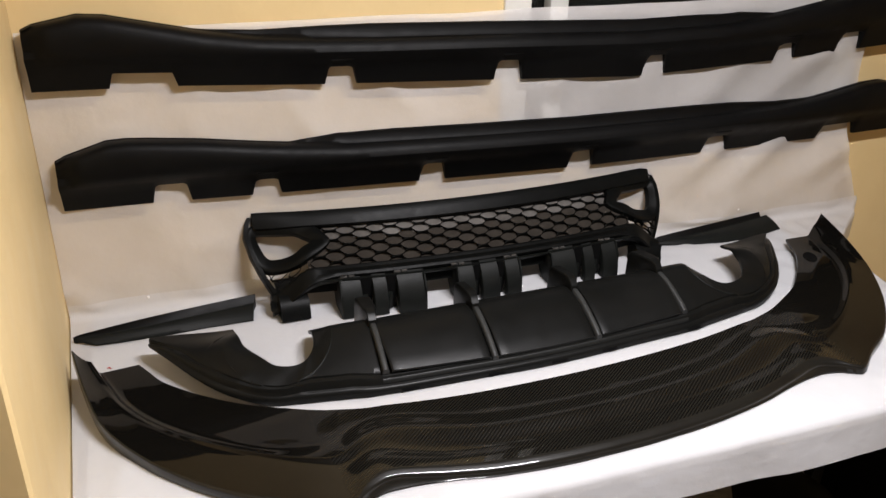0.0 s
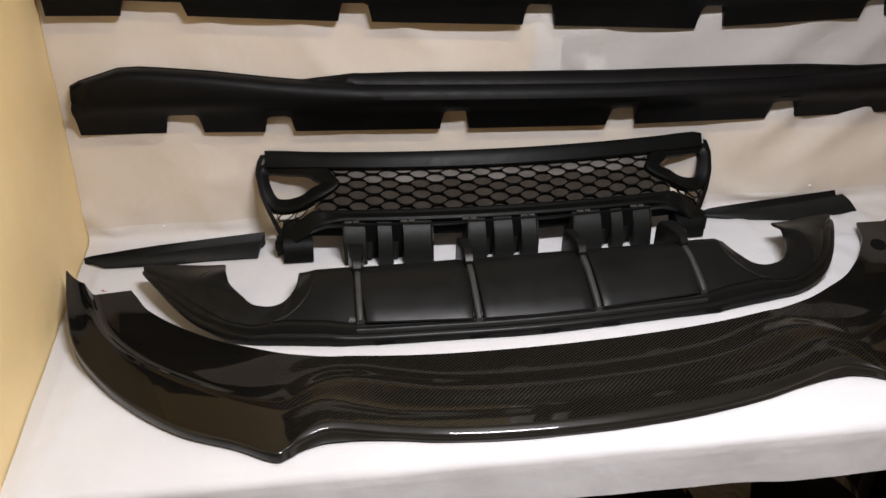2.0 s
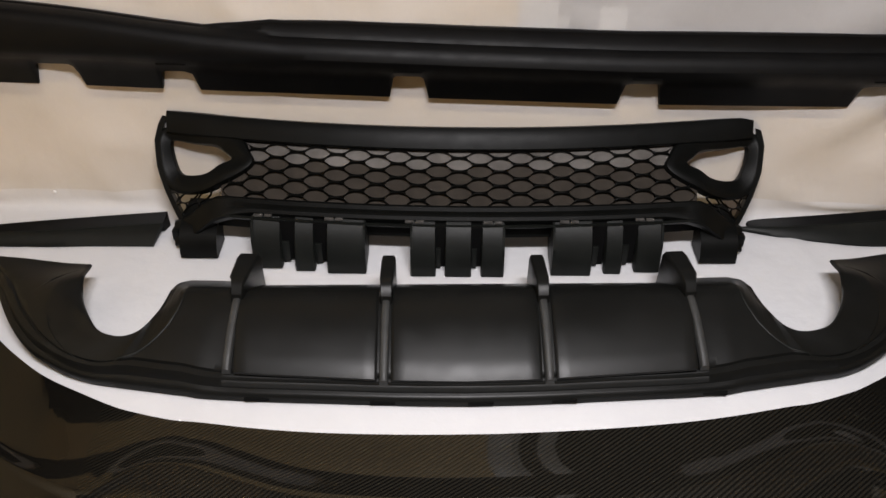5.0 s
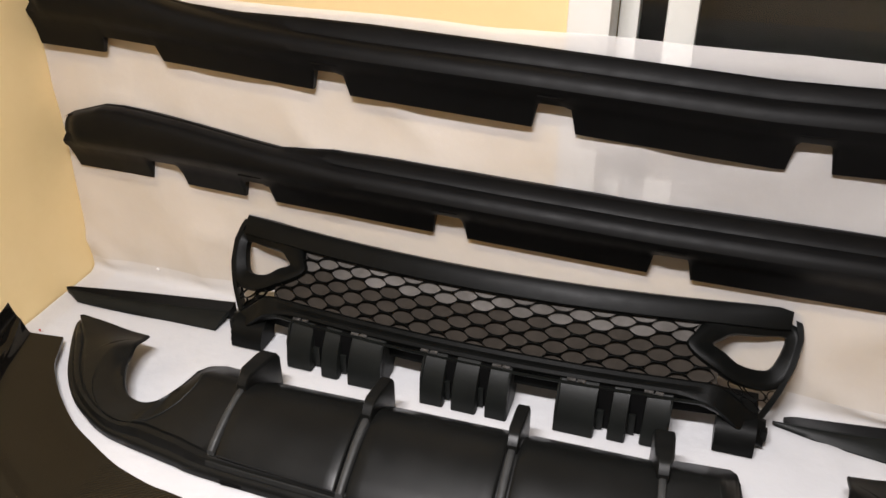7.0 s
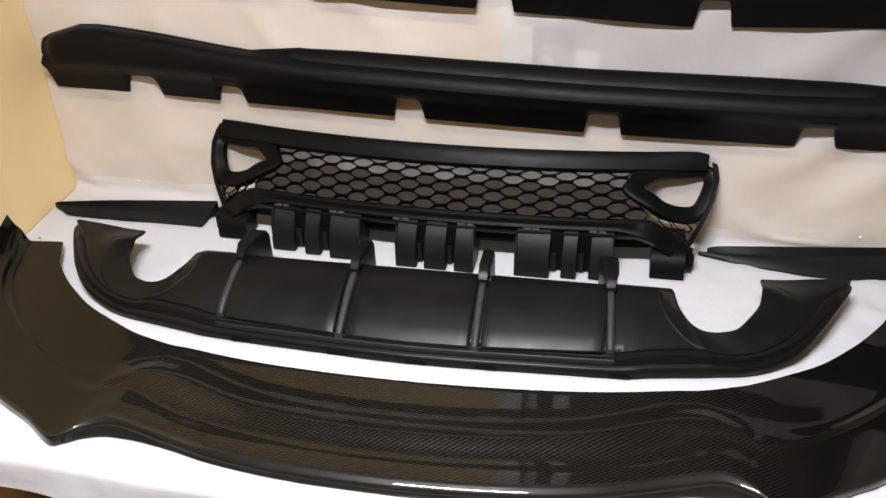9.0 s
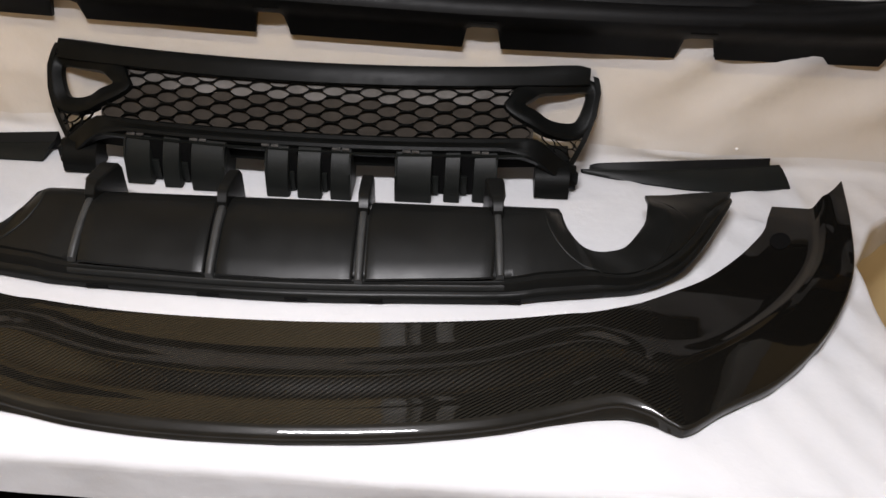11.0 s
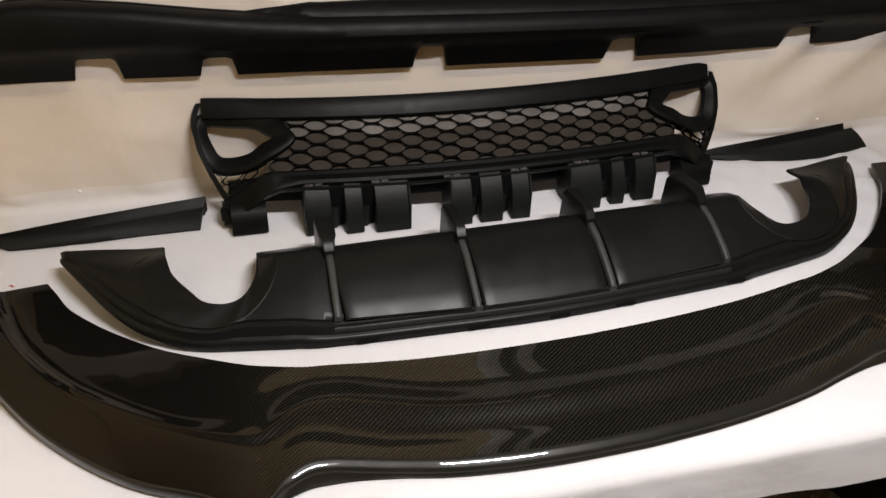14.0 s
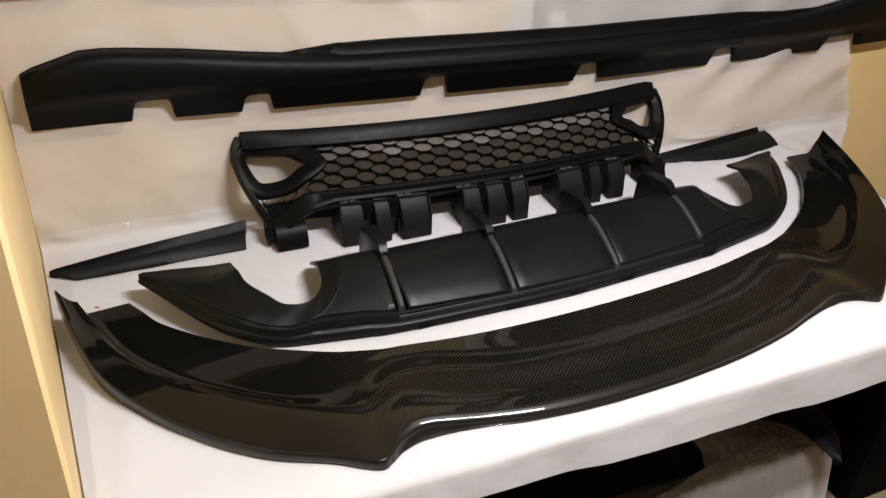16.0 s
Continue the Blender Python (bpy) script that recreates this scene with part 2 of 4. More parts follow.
# back wall in pieces round the window opening
bm = box_bm((-2.2, 0.02, 0.0), (WIN_X0, 0.22, 2.7))
box_bm((WIN_X1, 0.02, 0.0), (3.4, 0.22, 2.7), bm=bm)
box_bm((WIN_X0, 0.02, 0.0), (WIN_X1, 0.22, WIN_Z0 - 0.02), bm=bm)
box_bm((WIN_X0, 0.02, WIN_Z1), (WIN_X1, 0.22, 2.7), bm=bm)
tagged(part("wall_back", bm, PAINT, smooth=False), "pale yellow painted wall with a window behind the sheet", "wall", kind="structure")
# side wall on the left stands slightly askew, flares a little and ends in a corner
plan = [(0.0, 0.019), (0.034, -0.74), (0.054, -0.955), (0.050, -0.962), (-0.9, -0.962), (-0.9, 0.019)]
bm = loft([[(x, y, z) for x, y in plan] for z in (0.0, 2.7)], closed=True, cap=True)
tagged(part("wall_left", bm, PAINT, smooth=False), "pale yellow painted side wall with its end corner", "wall", kind="structure")
wall("wall_far_left", (-2.3, -4.2, 0.0), (-2.1, 0.02, 2.7), "pale yellow painted wall of the room")
wall("wall_right", (3.4, -4.2, 0.0), (3.6, 0.22, 2.7), "pale yellow painted wall of the room")
wall("wall_behind", (-2.1, -4.4, 0.0), (3.6, -4.2, 2.7), "pale yellow painted wall of the room")

# window with dark night panes
win = thing("window_1", pose(0, 0, 0), "white framed sliding window with dark night glass", "window", kind="structure")


def window_bar(name, x0, x1, z0, z1, y0=0.03, y1=0.09):
    part(name, box_bm((x0, y0, z0), (x1, y1, z1), 0.004), FRAME, win)


window_bar("window_frame", WIN_X0 - 0.055, WIN_X0 + 0.012, WIN_Z0 - 0.02, WIN_Z1, 0.012, 0.10)
window_bar("window_frame", WIN_X1 - 0.03, WIN_X1 + 0.04, WIN_Z0 - 0.02, WIN_Z1, 0.012, 0.10)
window_bar("window_frame", WIN_X0, WIN_X1, WIN_Z1 - 0.05, WIN_Z1, 0.02, 0.10)
window_bar("window_sill", WIN_X0, WIN_X1, WIN_Z0 - 0.045, WIN_Z0 - 0.022, 0.012, 0.20)
window_bar("sash_rail", 1.157, 1.205, WIN_Z0 - 0.02, WIN_Z1 - 0.05, 0.072, 0.112)
window_bar("sash_rail", 1.080, 1.112, WIN_Z0 - 0.02, WIN_Z1 - 0.05, 0.105, 0.145)
p = part("pane", box_bm((1.205, 0.088, WIN_Z0 - 0.02), (WIN_X1 - 0.03, 0.094, WIN_Z1 - 0.05)), GLASS, win, smooth=False)
p = part("pane", box_bm((1.112, 0.120, WIN_Z0 - 0.02), (1.160, 0.126, WIN_Z1 - 0.05)), GLASS, win, smooth=False)
# added board behind the panes; its brown paints in the room's reflection
tagged(part("backdrop", box_bm((0.9, 0.24, 0.9), (2.2, 0.26, 2.4)), material("night_and_reflection_brown", (0.030, 0.026, 0.022), 0.8), smooth=False), "dark brown board for the night and the room's reflection", "backdrop", kind="structure")

# tube lamp under the ceiling
LAMP = (1.03, -1.3, 2.5)
lamp = thing("ceiling_lamp", pose(*LAMP), "white ceiling batten with two lit fluorescent tubes", "lamp")
part("batten", box_bm((-0.38, -0.065, 0.0), (0.38, 0.065, 0.05), 0.004), FRAME, lamp)
for x in (-0.3, 0.3):
    part("hanger", box_bm((x - 0.006, -0.006, 0.05), (x + 0.006, 0.006, 2.7 - LAMP[2] - 0.001)), FRAME, lamp)
for y in (-0.035, 0.035):
    bm = bmesh.new()
    bmesh.ops.create_cone(bm, segments=20, radius1=0.014, radius2=0.014, depth=0.66, cap_ends=True)
    bmesh.ops.transform(bm, matrix=pose(0, y, -0.022, 0, 90, 0), verts=bm.verts)
    part("tube", bm, TUBE, lamp, "lit white tube")
area = bpy.data.lights.new("tube_light", "AREA")
area.shape, area.size, area.size_y, area.energy, area.color = "RECTANGLE", 0.64, 0.07, 46.5, (1.0, 0.965, 0.985)
area.spread = radians(150)
new("tube_light", area).matrix_world = pose(LAMP[0], LAMP[1], LAMP[2] - 0.04)


# ---- table and sheets ----
def wrinkle(x, y, amount):
    return amount * (0.7 * noise.noise((x * 3.1, y * 3.1, 1.7)) + 0.4 * noise.noise((x * 9.0, y * 7.0, 4.2)) + 0.18 * noise.noise((x * 24, y * 20, 8.8)))


TAB_X1 = 1.885
TAB_FRONT = -0.805
tab = thing("table", pose(0, 0, 0), "plain board table hidden under a white sheet", "table")
part("tabletop", box_bm((0.05, TAB_FRONT + 0.02, TOP - 0.035), (TAB_X1 - 0.03, 0.0, TOP - 0.008)), BOARD, tab, smooth=False)
# unseen board, added behind the thin sheet to brighten its front drop
part("apron", box_bm((0.06, TAB_FRONT + 0.006, TOP - 0.046), (TAB_X1 - 0.04, TAB_FRONT + 0.019, TOP - 0.009)), BOARD, tab, smooth=False)
for x in (0.1, TAB_X1 - 0.14):
    for y in (-0.1, TAB_FRONT + 0.36):
        part("leg", box_bm((x, y - 0.03, 0.0), (x + 0.06, y + 0.03, TOP - 0.035), 0.004), RUBBER, tab, "black table leg")

# a thin sheet hangs on the wall over the lower half of the window
def wall_cloth(x, z):
    """How far the wall sheet stands out from the wall (as y)."""
    fold = smoothstep(1.15, 1.9, x) * smoothstep(1.37, 1.2, z) * smoothstep(0.78, 0.95, z)
    ph = 24 * (x - 1.4 * (z - 1.0)) + 3.0 * noise.noise((x * 2.5, z * 2.5, 0))
    y = -0.003 - abs(wrinkle(x, z, 0.010)) - 0.024 * fold * (0.5 + 0.5 * math.sin(ph)) ** 1.5 * (0.6 + 0.6 * noise.noise((x * 4, z * 4, 9)))
    crease = 1 - abs(noise.noise((x * 3.2 + z * 2.0, z * 3.0 - x, 6.3))) * 3.2
    y -= 0.010 * max(0.0, crease) ** 2 * smoothstep(1.37, 1.3, z)
    y -= 0.006 * (0.5 + 0.5 * math.sin(11 * x + 5 * noise.noise((x * 1.3, z * 2, 3)))) * smoothstep(1.37, 1.2, z)
    behind = smoothstep(0.30, 0.42, x) * smoothstep(1.54, 1.42, x) * smoothstep(0.76, 0.80, z) * smoothstep(1.02, 0.97, z)
    y = y * (1 - behind) - 0.003 * behind
    return y + 0.012 * smoothstep(CLOTH_TOP - 0.012, CLOTH_TOP, z)


rings = []
NX = 120
for k in range(41):
    z = CLOTH_TOP - (CLOTH_TOP - TOP - 0.034) * k / 40
    ring = []
    for i in range(NX + 1):
        right = 2.062 + 0.130 * smoothstep(1.02, 0.66, z)
        x = 0.003 + (right - 0.003) * i / NX
        y = wall_cloth(x, z)
        ring.append((x, y, z + 0.003 * noise.noise((x * 5, 0, 3)) * (k == 0)))
    rings.append(ring)
bm = loft(rings)
tagged(part("wall_sheet", bm, THIN_CLOTH, angle=80), "thin white cotton sheet hung over the wall and window", "sheet")

# the table sheet climbs the wall a little in a soft bend, covers the top and drops over the edges
prof = []
prof.append((0.0, TOP + 0.036, 0))
for i in range(1, 13):
    a = math.pi / 2 * i / 12
    prof.append((-0.034 * (1 - math.cos(a)), TOP + 0.036 - 0.036 * math.sin(a), 1))
for i in range(1, 56):
    prof.append((-0.034 + (TAB_FRONT + 0.034) * i / 55, TOP, 2))
for i in range(1, 7):
    a = math.pi / 2 * i / 6
    prof.append((TAB_FRONT - 0.012 * math.sin(a), TOP - 0.012 * (1 - math.cos(a)), 3))
for i in range(1, 9):
    prof.append((TAB_FRONT - 0.012, TOP - 0.012 - 0.079 * i / 8, 4))
rings = []
NX = 130
for k, (y, z, zone) in enumerate(prof):
    ring = []
    left = 0.004 + 0.045 * max(0.0, -y)
    edge_x = table_at(((-0.30, TAB_X1), (-0.18, 1.95), (-0.10, 2.045), (-0.03, 2.135), (0.0, 2.156)), y)
    for i in range(NX + 9):
        u = min(1.0, i / NX)
        x = left + (edge_x - left) * u
        dy = dz = 0.0
        if zone in (0, 1):
            dy = wall_cloth(x, z) * (1.0 if zone == 0 else smoothstep(TOP, TOP + 0.03, z)) - 0.0005
        if zone == 2:
            soft = smoothstep(1.45, 1.85, x)
            dz = wrinkle(x, y, 0.0058) + 0.0030 * soft * math.sin(75 * (x + 0.55 * y) + 2 * noise.noise((x * 5, y * 5, 2)))
            dz += 0.004 * math.exp(-((x - 0.10 - 0.12 * (y + 0.6)) / 0.012) ** 2) * smoothstep(-0.35, -0.5, y)
            ridge = max(0.0, 1 - abs(noise.noise((x * 2.6 + y * 1.4, y * 3.4 - x, 2.9))) * 7) ** 2
            dz += 0.0065 * ridge * (0.4 + noise.noise((x * 6, y * 6, 4.0))) * smoothstep(0.55, 0.75, abs(x - 0.95) + 0.9 * max(0.0, -0.62 - y) + 0.15)
            dz = max(dz, -0.004)
        if zone in (3, 4):
            d = TOP - z
            dy = -0.010 * d / 0.09 - 0.006 * d / 0.09 * (1 + math.sin(15 * x + 3 * noise.noise((x * 4, 0, 0)))) * 0.5 - abs(wrinkle(x, z, 0.004))
            dz = -0.002 * noise.noise((x * 2.3, 0, 5)) * d / 0.09
            if zone == 4:   # the sheet hangs less far down towards the side wall
                dz += (d - 0.012) * (1 - table_at(((0.0, 0.48), (0.40, 0.52), (0.65, 0.64), (0.90, 0.86), (1.30, 1.0)), x))
        if i > NX:
            n = i - NX
            x += 0.012 * min(1, n / 2) + 0.004 * math.sin(y * 22) * n / 8
            dz -= 0.012 * max(0, n - 1) if z > TOP - 0.03 else 0.0
        ring.append((x, y + dy, z + dz))
    rings.append(ring)
tagged(part("tablecloth", loft(rings), TABLE_CLOTH, angle=80), "white cotton sheet draped over the table edge", "tablecloth")

# ---- front lip in carbon fibre ----
LIP = [  # half outline from the middle to the tip: inner edge, crest, outer edge (x, y, height), width of the step below the crest
    ((0.0, -0.060, 0.026), (0.0, -0.178, 0.0305), (0.0, -0.272, 0.0205), 0.034),
    ((0.10, -0.058, 0.026), (0.10, -0.175, 0.0305), (0.10, -0.269, 0.0205), 0.034),
    ((0.20, -0.053, 0.026), (0.20, -0.164, 0.0305), (0.20, -0.261, 0.0205), 0.036),
    ((0.28, -0.046, 0.026), (0.285, -0.146, 0.031), (0.285, -0.248, 0.0205), 0.042),
    ((0.345, -0.037, 0.026), (0.355, -0.120, 0.0305), (0.355, -0.230, 0.0205), 0.054),
    ((0.385, -0.030, 0.026), (0.405, -0.101, 0.0315), (0.410, -0.216, 0.0235), 0.054),
    ((0.415, -0.025, 0.026), (0.440, -0.095, 0.0310), (0.441, -0.209, 0.026), 0.046),
    ((0.440, -0.021, 0.025), (0.472, -0.100, 0.0305), (0.470, -0.208, 0.027), 0.034),
    ((0.465, -0.015, 0.025), (0.503, -0.119, 0.0290), (0.502, -0.220, 0.024), 0.022),
    ((0.495, -0.006, 0.025), (0.530, -0.130, 0.0265), (0.528, -0.238, 0.0200), 0.016),
    ((0.528, 0.006, 0.0245), (0.562, -0.124, 0.0275), (0.552, -0.244, 0.0185), 0.013),
    ((0.580, 0.032, 0.0245), (0.625, -0.094, 0.0290), (0.612, -0.206, 0.0190), 0.012),
    ((0.647, 0.070, 0.0245), (0.695, -0.047, 0.0305), (0.695, -0.160, 0.0205), 0.012),
    ((0.708, 0.121, 0.0245), (0.765, 0.012, 0.0325), (0.778, -0.086, 0.0235), 0.011),
    ((0.748, 0.162, 0.0245), (0.818, 0.076, 0.033), (0.842, -0.006, 0.0285), 0.010),
    ((0.781, 0.203, 0.025), (0.853, 0.138, 0.034), (0.893, 0.085, 0.038), 0.010),
    ((0.800, 0.243, 0.0255), (0.876, 0.205, 0.037), (0.917, 0.182, 0.060), 0.010),
    ((0.816, 0.275, 0.026), (0.899, 0.270, 0.056), (0.931, 0.282, 0.081), 0.010),
]


RIM_TURN = ((6, 0.0025), (13, 0.002), (20, 0.0015), (25, 0.001), (26.6, 0.0022), (28.0, 0.0025), (29.6, 0.0022), (36, 0.0015), (48, 0.002), (62, 0.0025), (75, 0.002), (86, 0.0015))   # degrees, length


def lip_row(s):
    """One cross-section of the lip: the top face from the inner edge over the crest and its step to the rim, and the rim itself."""
    a, c = curve([q[0] for q in LIP], s), curve([q[1] for q in LIP], s)
    i = min(int(s), len(LIP) - 2)
    f = s - i
    width = LIP[i][3] + (LIP[i + 1][3] - LIP[i][3]) * f
    o = curve([q[2] for q in LIP], s)
    tip = smoothstep(13.0, 17, s)
    wing = smoothstep(8.0, 11.5, s)
    start = 0.50 - 0.24 * smoothstep(2.5, 4.5, s) * (1 - wing) + 0.34 * wing   # where the face begins to climb to the crest
    dip = -0.0018 * (1 - tip) * (1 - wing)
    d = Vector((o[0] - c[0], o[1] - c[1], 0))
    reach = d.length
    d.normalize()
    # rim: a short round, a nearly flat face, then a tight turn down
    run, drop, turn = 0.0, 0.0, [(0.0, 0.0)]
    plainer = smoothstep(7.4, 9.2, s)   # no flat face along the wings
    for k, (deg, length) in enumerate(RIM_TURN):
        deg += (6 + 80 * k / (len(RIM_TURN) - 1) - deg) * plainer
        run += length * math.cos(math.radians(deg))
        drop += length * math.sin(math.radians(deg))
        turn.append((run, drop))
    slim = (1 - 0.55 * smoothstep(11, 14.5, s)) * (1 - 0.4 * plainer) * (1 - 0.25 * smoothstep(7.0, 9.0, s))
    turn = [(p * slim, q * slim) for p, q in turn]
    run *= slim
    edge = Vector(o) - d * run
    row = []
    for k in range(15):
        u = k / 14
        u = 1 - (1 - u) ** 1.35
        climb = smoothstep(start, 1.06, u) / smoothstep(start, 1.06, 1.0)
        z = a[2] + (c[2] - a[2]) * climb + dip * math.sin(math.pi * min(1, u * 1.12)) ** 1.4
        row.append((a[0] + (c[0] - a[0]) * u, a[1] + (c[1] - a[1]) * u, z))
    rise = smoothstep(13.5, 16.5, s)
    w = min(0.6, width / max(0.02, reach - run))
    valley = 0.0016 + 0.0009 * smoothstep(1.5, 4.0, s) * (1 - smoothstep(6.8, 8.6, s))   # the apron dips below the step
    foot_z = o[2] - valley * (1 - wing) + 0.0082 * wing * (1 - rise)   # on the wings the apron falls outwards
    us = [w * k / 9 for k in range(1, 10)] + [w + (1 - w) * k / 6 for k in range(1, 7)]
    for u in us:
        fall = c[2] + (foot_z - c[2]) * smoothstep(-0.15, 1.0, min(1.0, u / w))
        out = max(0.0, (u - w) / (1 - w))
        fall += (o[2] - foot_z) * (smoothstep(0, 0.62, out) * (1 - wing) + out * wing)
        z = fall * (1 - rise) + (c[2] + (o[2] - c[2]) * u * u) * rise
        row.append((c[0] + (edge.x - c[0]) * u, c[1] + (edge.y - c[1]) * u, z))
    foot = 0.002 + 0.035 * smoothstep(14.5, 17, s)
    rim = [row[-1]]
    for off, fall in turn[1:]:
        rim.append((edge.x + d.x * off, edge.y + d.y * off, o[2] - fall))
    flare = (0.004 + 0.008 * math.exp(-((s - 6.6) / 1.7) ** 2)) * (1 - smoothstep(9.0, 11.0, s))   # the foot stands out a little
    for off, z in ((flare, foot + 0.003), (flare - 0.002, foot), (-0.012, foot)):
        rim.append((o[0] + d.x * off, o[1] + d.y * off, z))
    return row, rim


def build_lip():
    ob = thing("front_lip", pose(0.975, -0.5, TOP, 0, 0, 3.5), "glossy black carbon fibre front bumper lip lying on the sheet", "car lip")
    n = 10 * (len(LIP) - 1)
    half = [lip_row(i / 10) for i in range(n + 1)]
    flip = lambda r: [(-x, y, z) for x, y, z in r]
    rows = [flip(r[0]) for r in half[:0:-1]] + [r[0] for r in half]
    rims = [flip(r[1]) for r in half[:0:-1]] + [r[1] for r in half]
    # the inner edge is turned slightly against the rim to fit the camera's view
    rows = [[(x, y - 0.006 * x * max(0.0, 1 - k / 14) * (1 - smoothstep(0.62, 0.80, abs(x))), z) for k, (x, y, z) in enumerate(r)] for r in rows]
    bm = loft(rows)
    under = [[(p[0], p[1], max(0.001, p[2] - 0.006)) for p in r] for r in rows]
    loft(under, bm=bm)
    for r, q in zip((rows[0], rows[-1]), (under[0], under[-1])):
        loft([r, q], bm=bm)
    loft([[r[0] for r in rows], [r[0] for r in under]], bm=bm)
    bmesh.ops.remove_doubles(bm, verts=bm.verts, dist=0.0002)
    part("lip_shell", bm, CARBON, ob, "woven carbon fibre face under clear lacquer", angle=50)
    part("front_rim", loft(rims), CARBON_EDGE, ob, "rounded glossy black rim", angle=60)
    # oval mounting hole near one end of the lip: a near-black disc paints its shaded depth
    hole = []
    for rad, z in ((1.0, 0.0008), (0.95, 0.0016), (0.90, 0.0012), (0.60, 0.0008)):
        ring = []
        for k in range(20):
            q = 2 * math.pi * k / 20
            dx, dy = 0.0165 * rad * math.cos(q), 0.026 * rad * math.sin(q)
            x, y = 0.800 + 0.85 * dx + 0.53 * dy, 0.172 - 0.53 * dx + 0.85 * dy
            ground = min((math.hypot(p[0] - x, p[1] - y), p[2]) for r in rows[-60:] for p in r)[1]
            ring.append((x, y, ground + z))
        hole.append(ring)
    bm = loft(hole, closed=True)
    bm.faces.new([bm.verts.new(p) for p in hole[-1]])
    part("mounting_hole", bm, DARK, ob, "near-black oval disc in place of a mounting hole")
    return ob


build_lip()

# ---- rear diffuser ----
DIF = [  # half outline from the middle outwards: front edge, back edge with the tailpipe cut-out
    ((0.0, -0.043), (0.0, 0.100)),
    ((0.10, -0.041), (0.10, 0.100)),
    ((0.20, -0.036), (0.20, 0.100)),
    ((0.30, -0.031), (0.30, 0.100)),
    ((0.340, -0.028), (0.342, 0.101)),
    ((0.355, -0.027), (0.352, 0.180)),
    ((0.385, -0.024), (0.373, 0.195)),
    ((0.405, -0.0195), (0.400, 0.205)),
    ((0.422, -0.0168), (0.424, 0.210)),
    ((0.434, -0.0148), (0.441, 0.214)),
    ((0.444, -0.0130), (0.447, 0.185)),
    ((0.458, -0.0105), (0.450, 0.135)),
    ((0.485, -0.006), (0.457, 0.095)),
    ((0.512, -0.001), (0.472, 0.067)),
    ((0.545, 0.006), (0.494, 0.054)),
    ((0.58, 0.017), (0.520, 0.054)),
    ((0.61, 0.031), (0.545, 0.065)),
    ((0.64, 0.047), (0.567, 0.094)),
    ((0.665, 0.068), (0.586, 0.132)),
    ((0.685, 0.091), (0.595, 0.178)),
    ((0.70, 0.112), (0.597, 0.211)),
    ((0.716, 0.138), (0.632, 0.214)),
    ((0.734, 0.168), (0.668, 0.220)),
    ((0.751, 0.198), (0.705, 0.227)),
    ((0.761, 0.218), (0.735, 0.231)),
    ((0.763, 0.229), (0.753, 0.234)),
]


PLATE = ((-0.045, 0.032), (-0.025, 0.043), (-0.005, 0.0545), (0.015, 0.0655), (0.035, 0.0755), (0.055, 0.0835), (0.075, 0.0890), (0.095, 0.0915), (0.115, 0.0885), (0.135, 0.0775), (0.155, 0.062), (0.175, 0.047), (0.195, 0.032))


def panel_height(y):
    """Height of the middle plates: a ramp that rounds over and drops behind."""
    t = max(0.0, min(len(PLATE) - 1.001, (y - PLATE[0][0]) / 0.02))
    return curve(PLATE, t)[1]


PIPE_X, PIPE_Y, PIPE_R = 0.520, 0.125, 0.072   # round cut-out for the tailpipe


def pipe_band(x, y):
    """Width of the dished band round the cut-out: broad in front, narrow on the inner side."""
    r = max(0.01, math.hypot(x - PIPE_X, y - PIPE_Y))
    return 0.036 - 0.005 * max(0.0, (PIPE_X - x) / r) ** 2


def dif_height(x, y, run, base):
    """Height of the moulding: climbs from the front lip, rounds over, falls to its back corners and dips into the band round the cut-out."""
    x = abs(x)
    f = max(0.0, min(1.0, (run - 0.022) / 0.125))
    z = base + (0.096 - base) * (1.3 * f - 0.3 * f * f)
    outer = smoothstep(0.47, 0.56, x)
    fall = smoothstep(0.12, 0.215, y) * outer
    z = z * (1 - fall) + 0.063 * fall
    k = max(0.0, y - 0.112)
    z += (min(z, 0.0905 - 0.72 * k * k / (k + 0.012)) - z) * (1 - outer)
    r = math.hypot(x - PIPE_X, y - PIPE_Y)
    band = pipe_band(x, y)
    if r < PIPE_R + band and y < 0.21:
        f = (PIPE_R + band - r) / band
        edge = min(z - 0.009, 0.067)
        near = 1 - smoothstep(0.14, 0.19, y)
        z += near * (-0.0022 * (1 - smoothstep(0.06, 0.11, y)) * smoothstep(0.435, 0.465, x) + (edge - z) * min(1.0, f) ** 1.25)
    return z


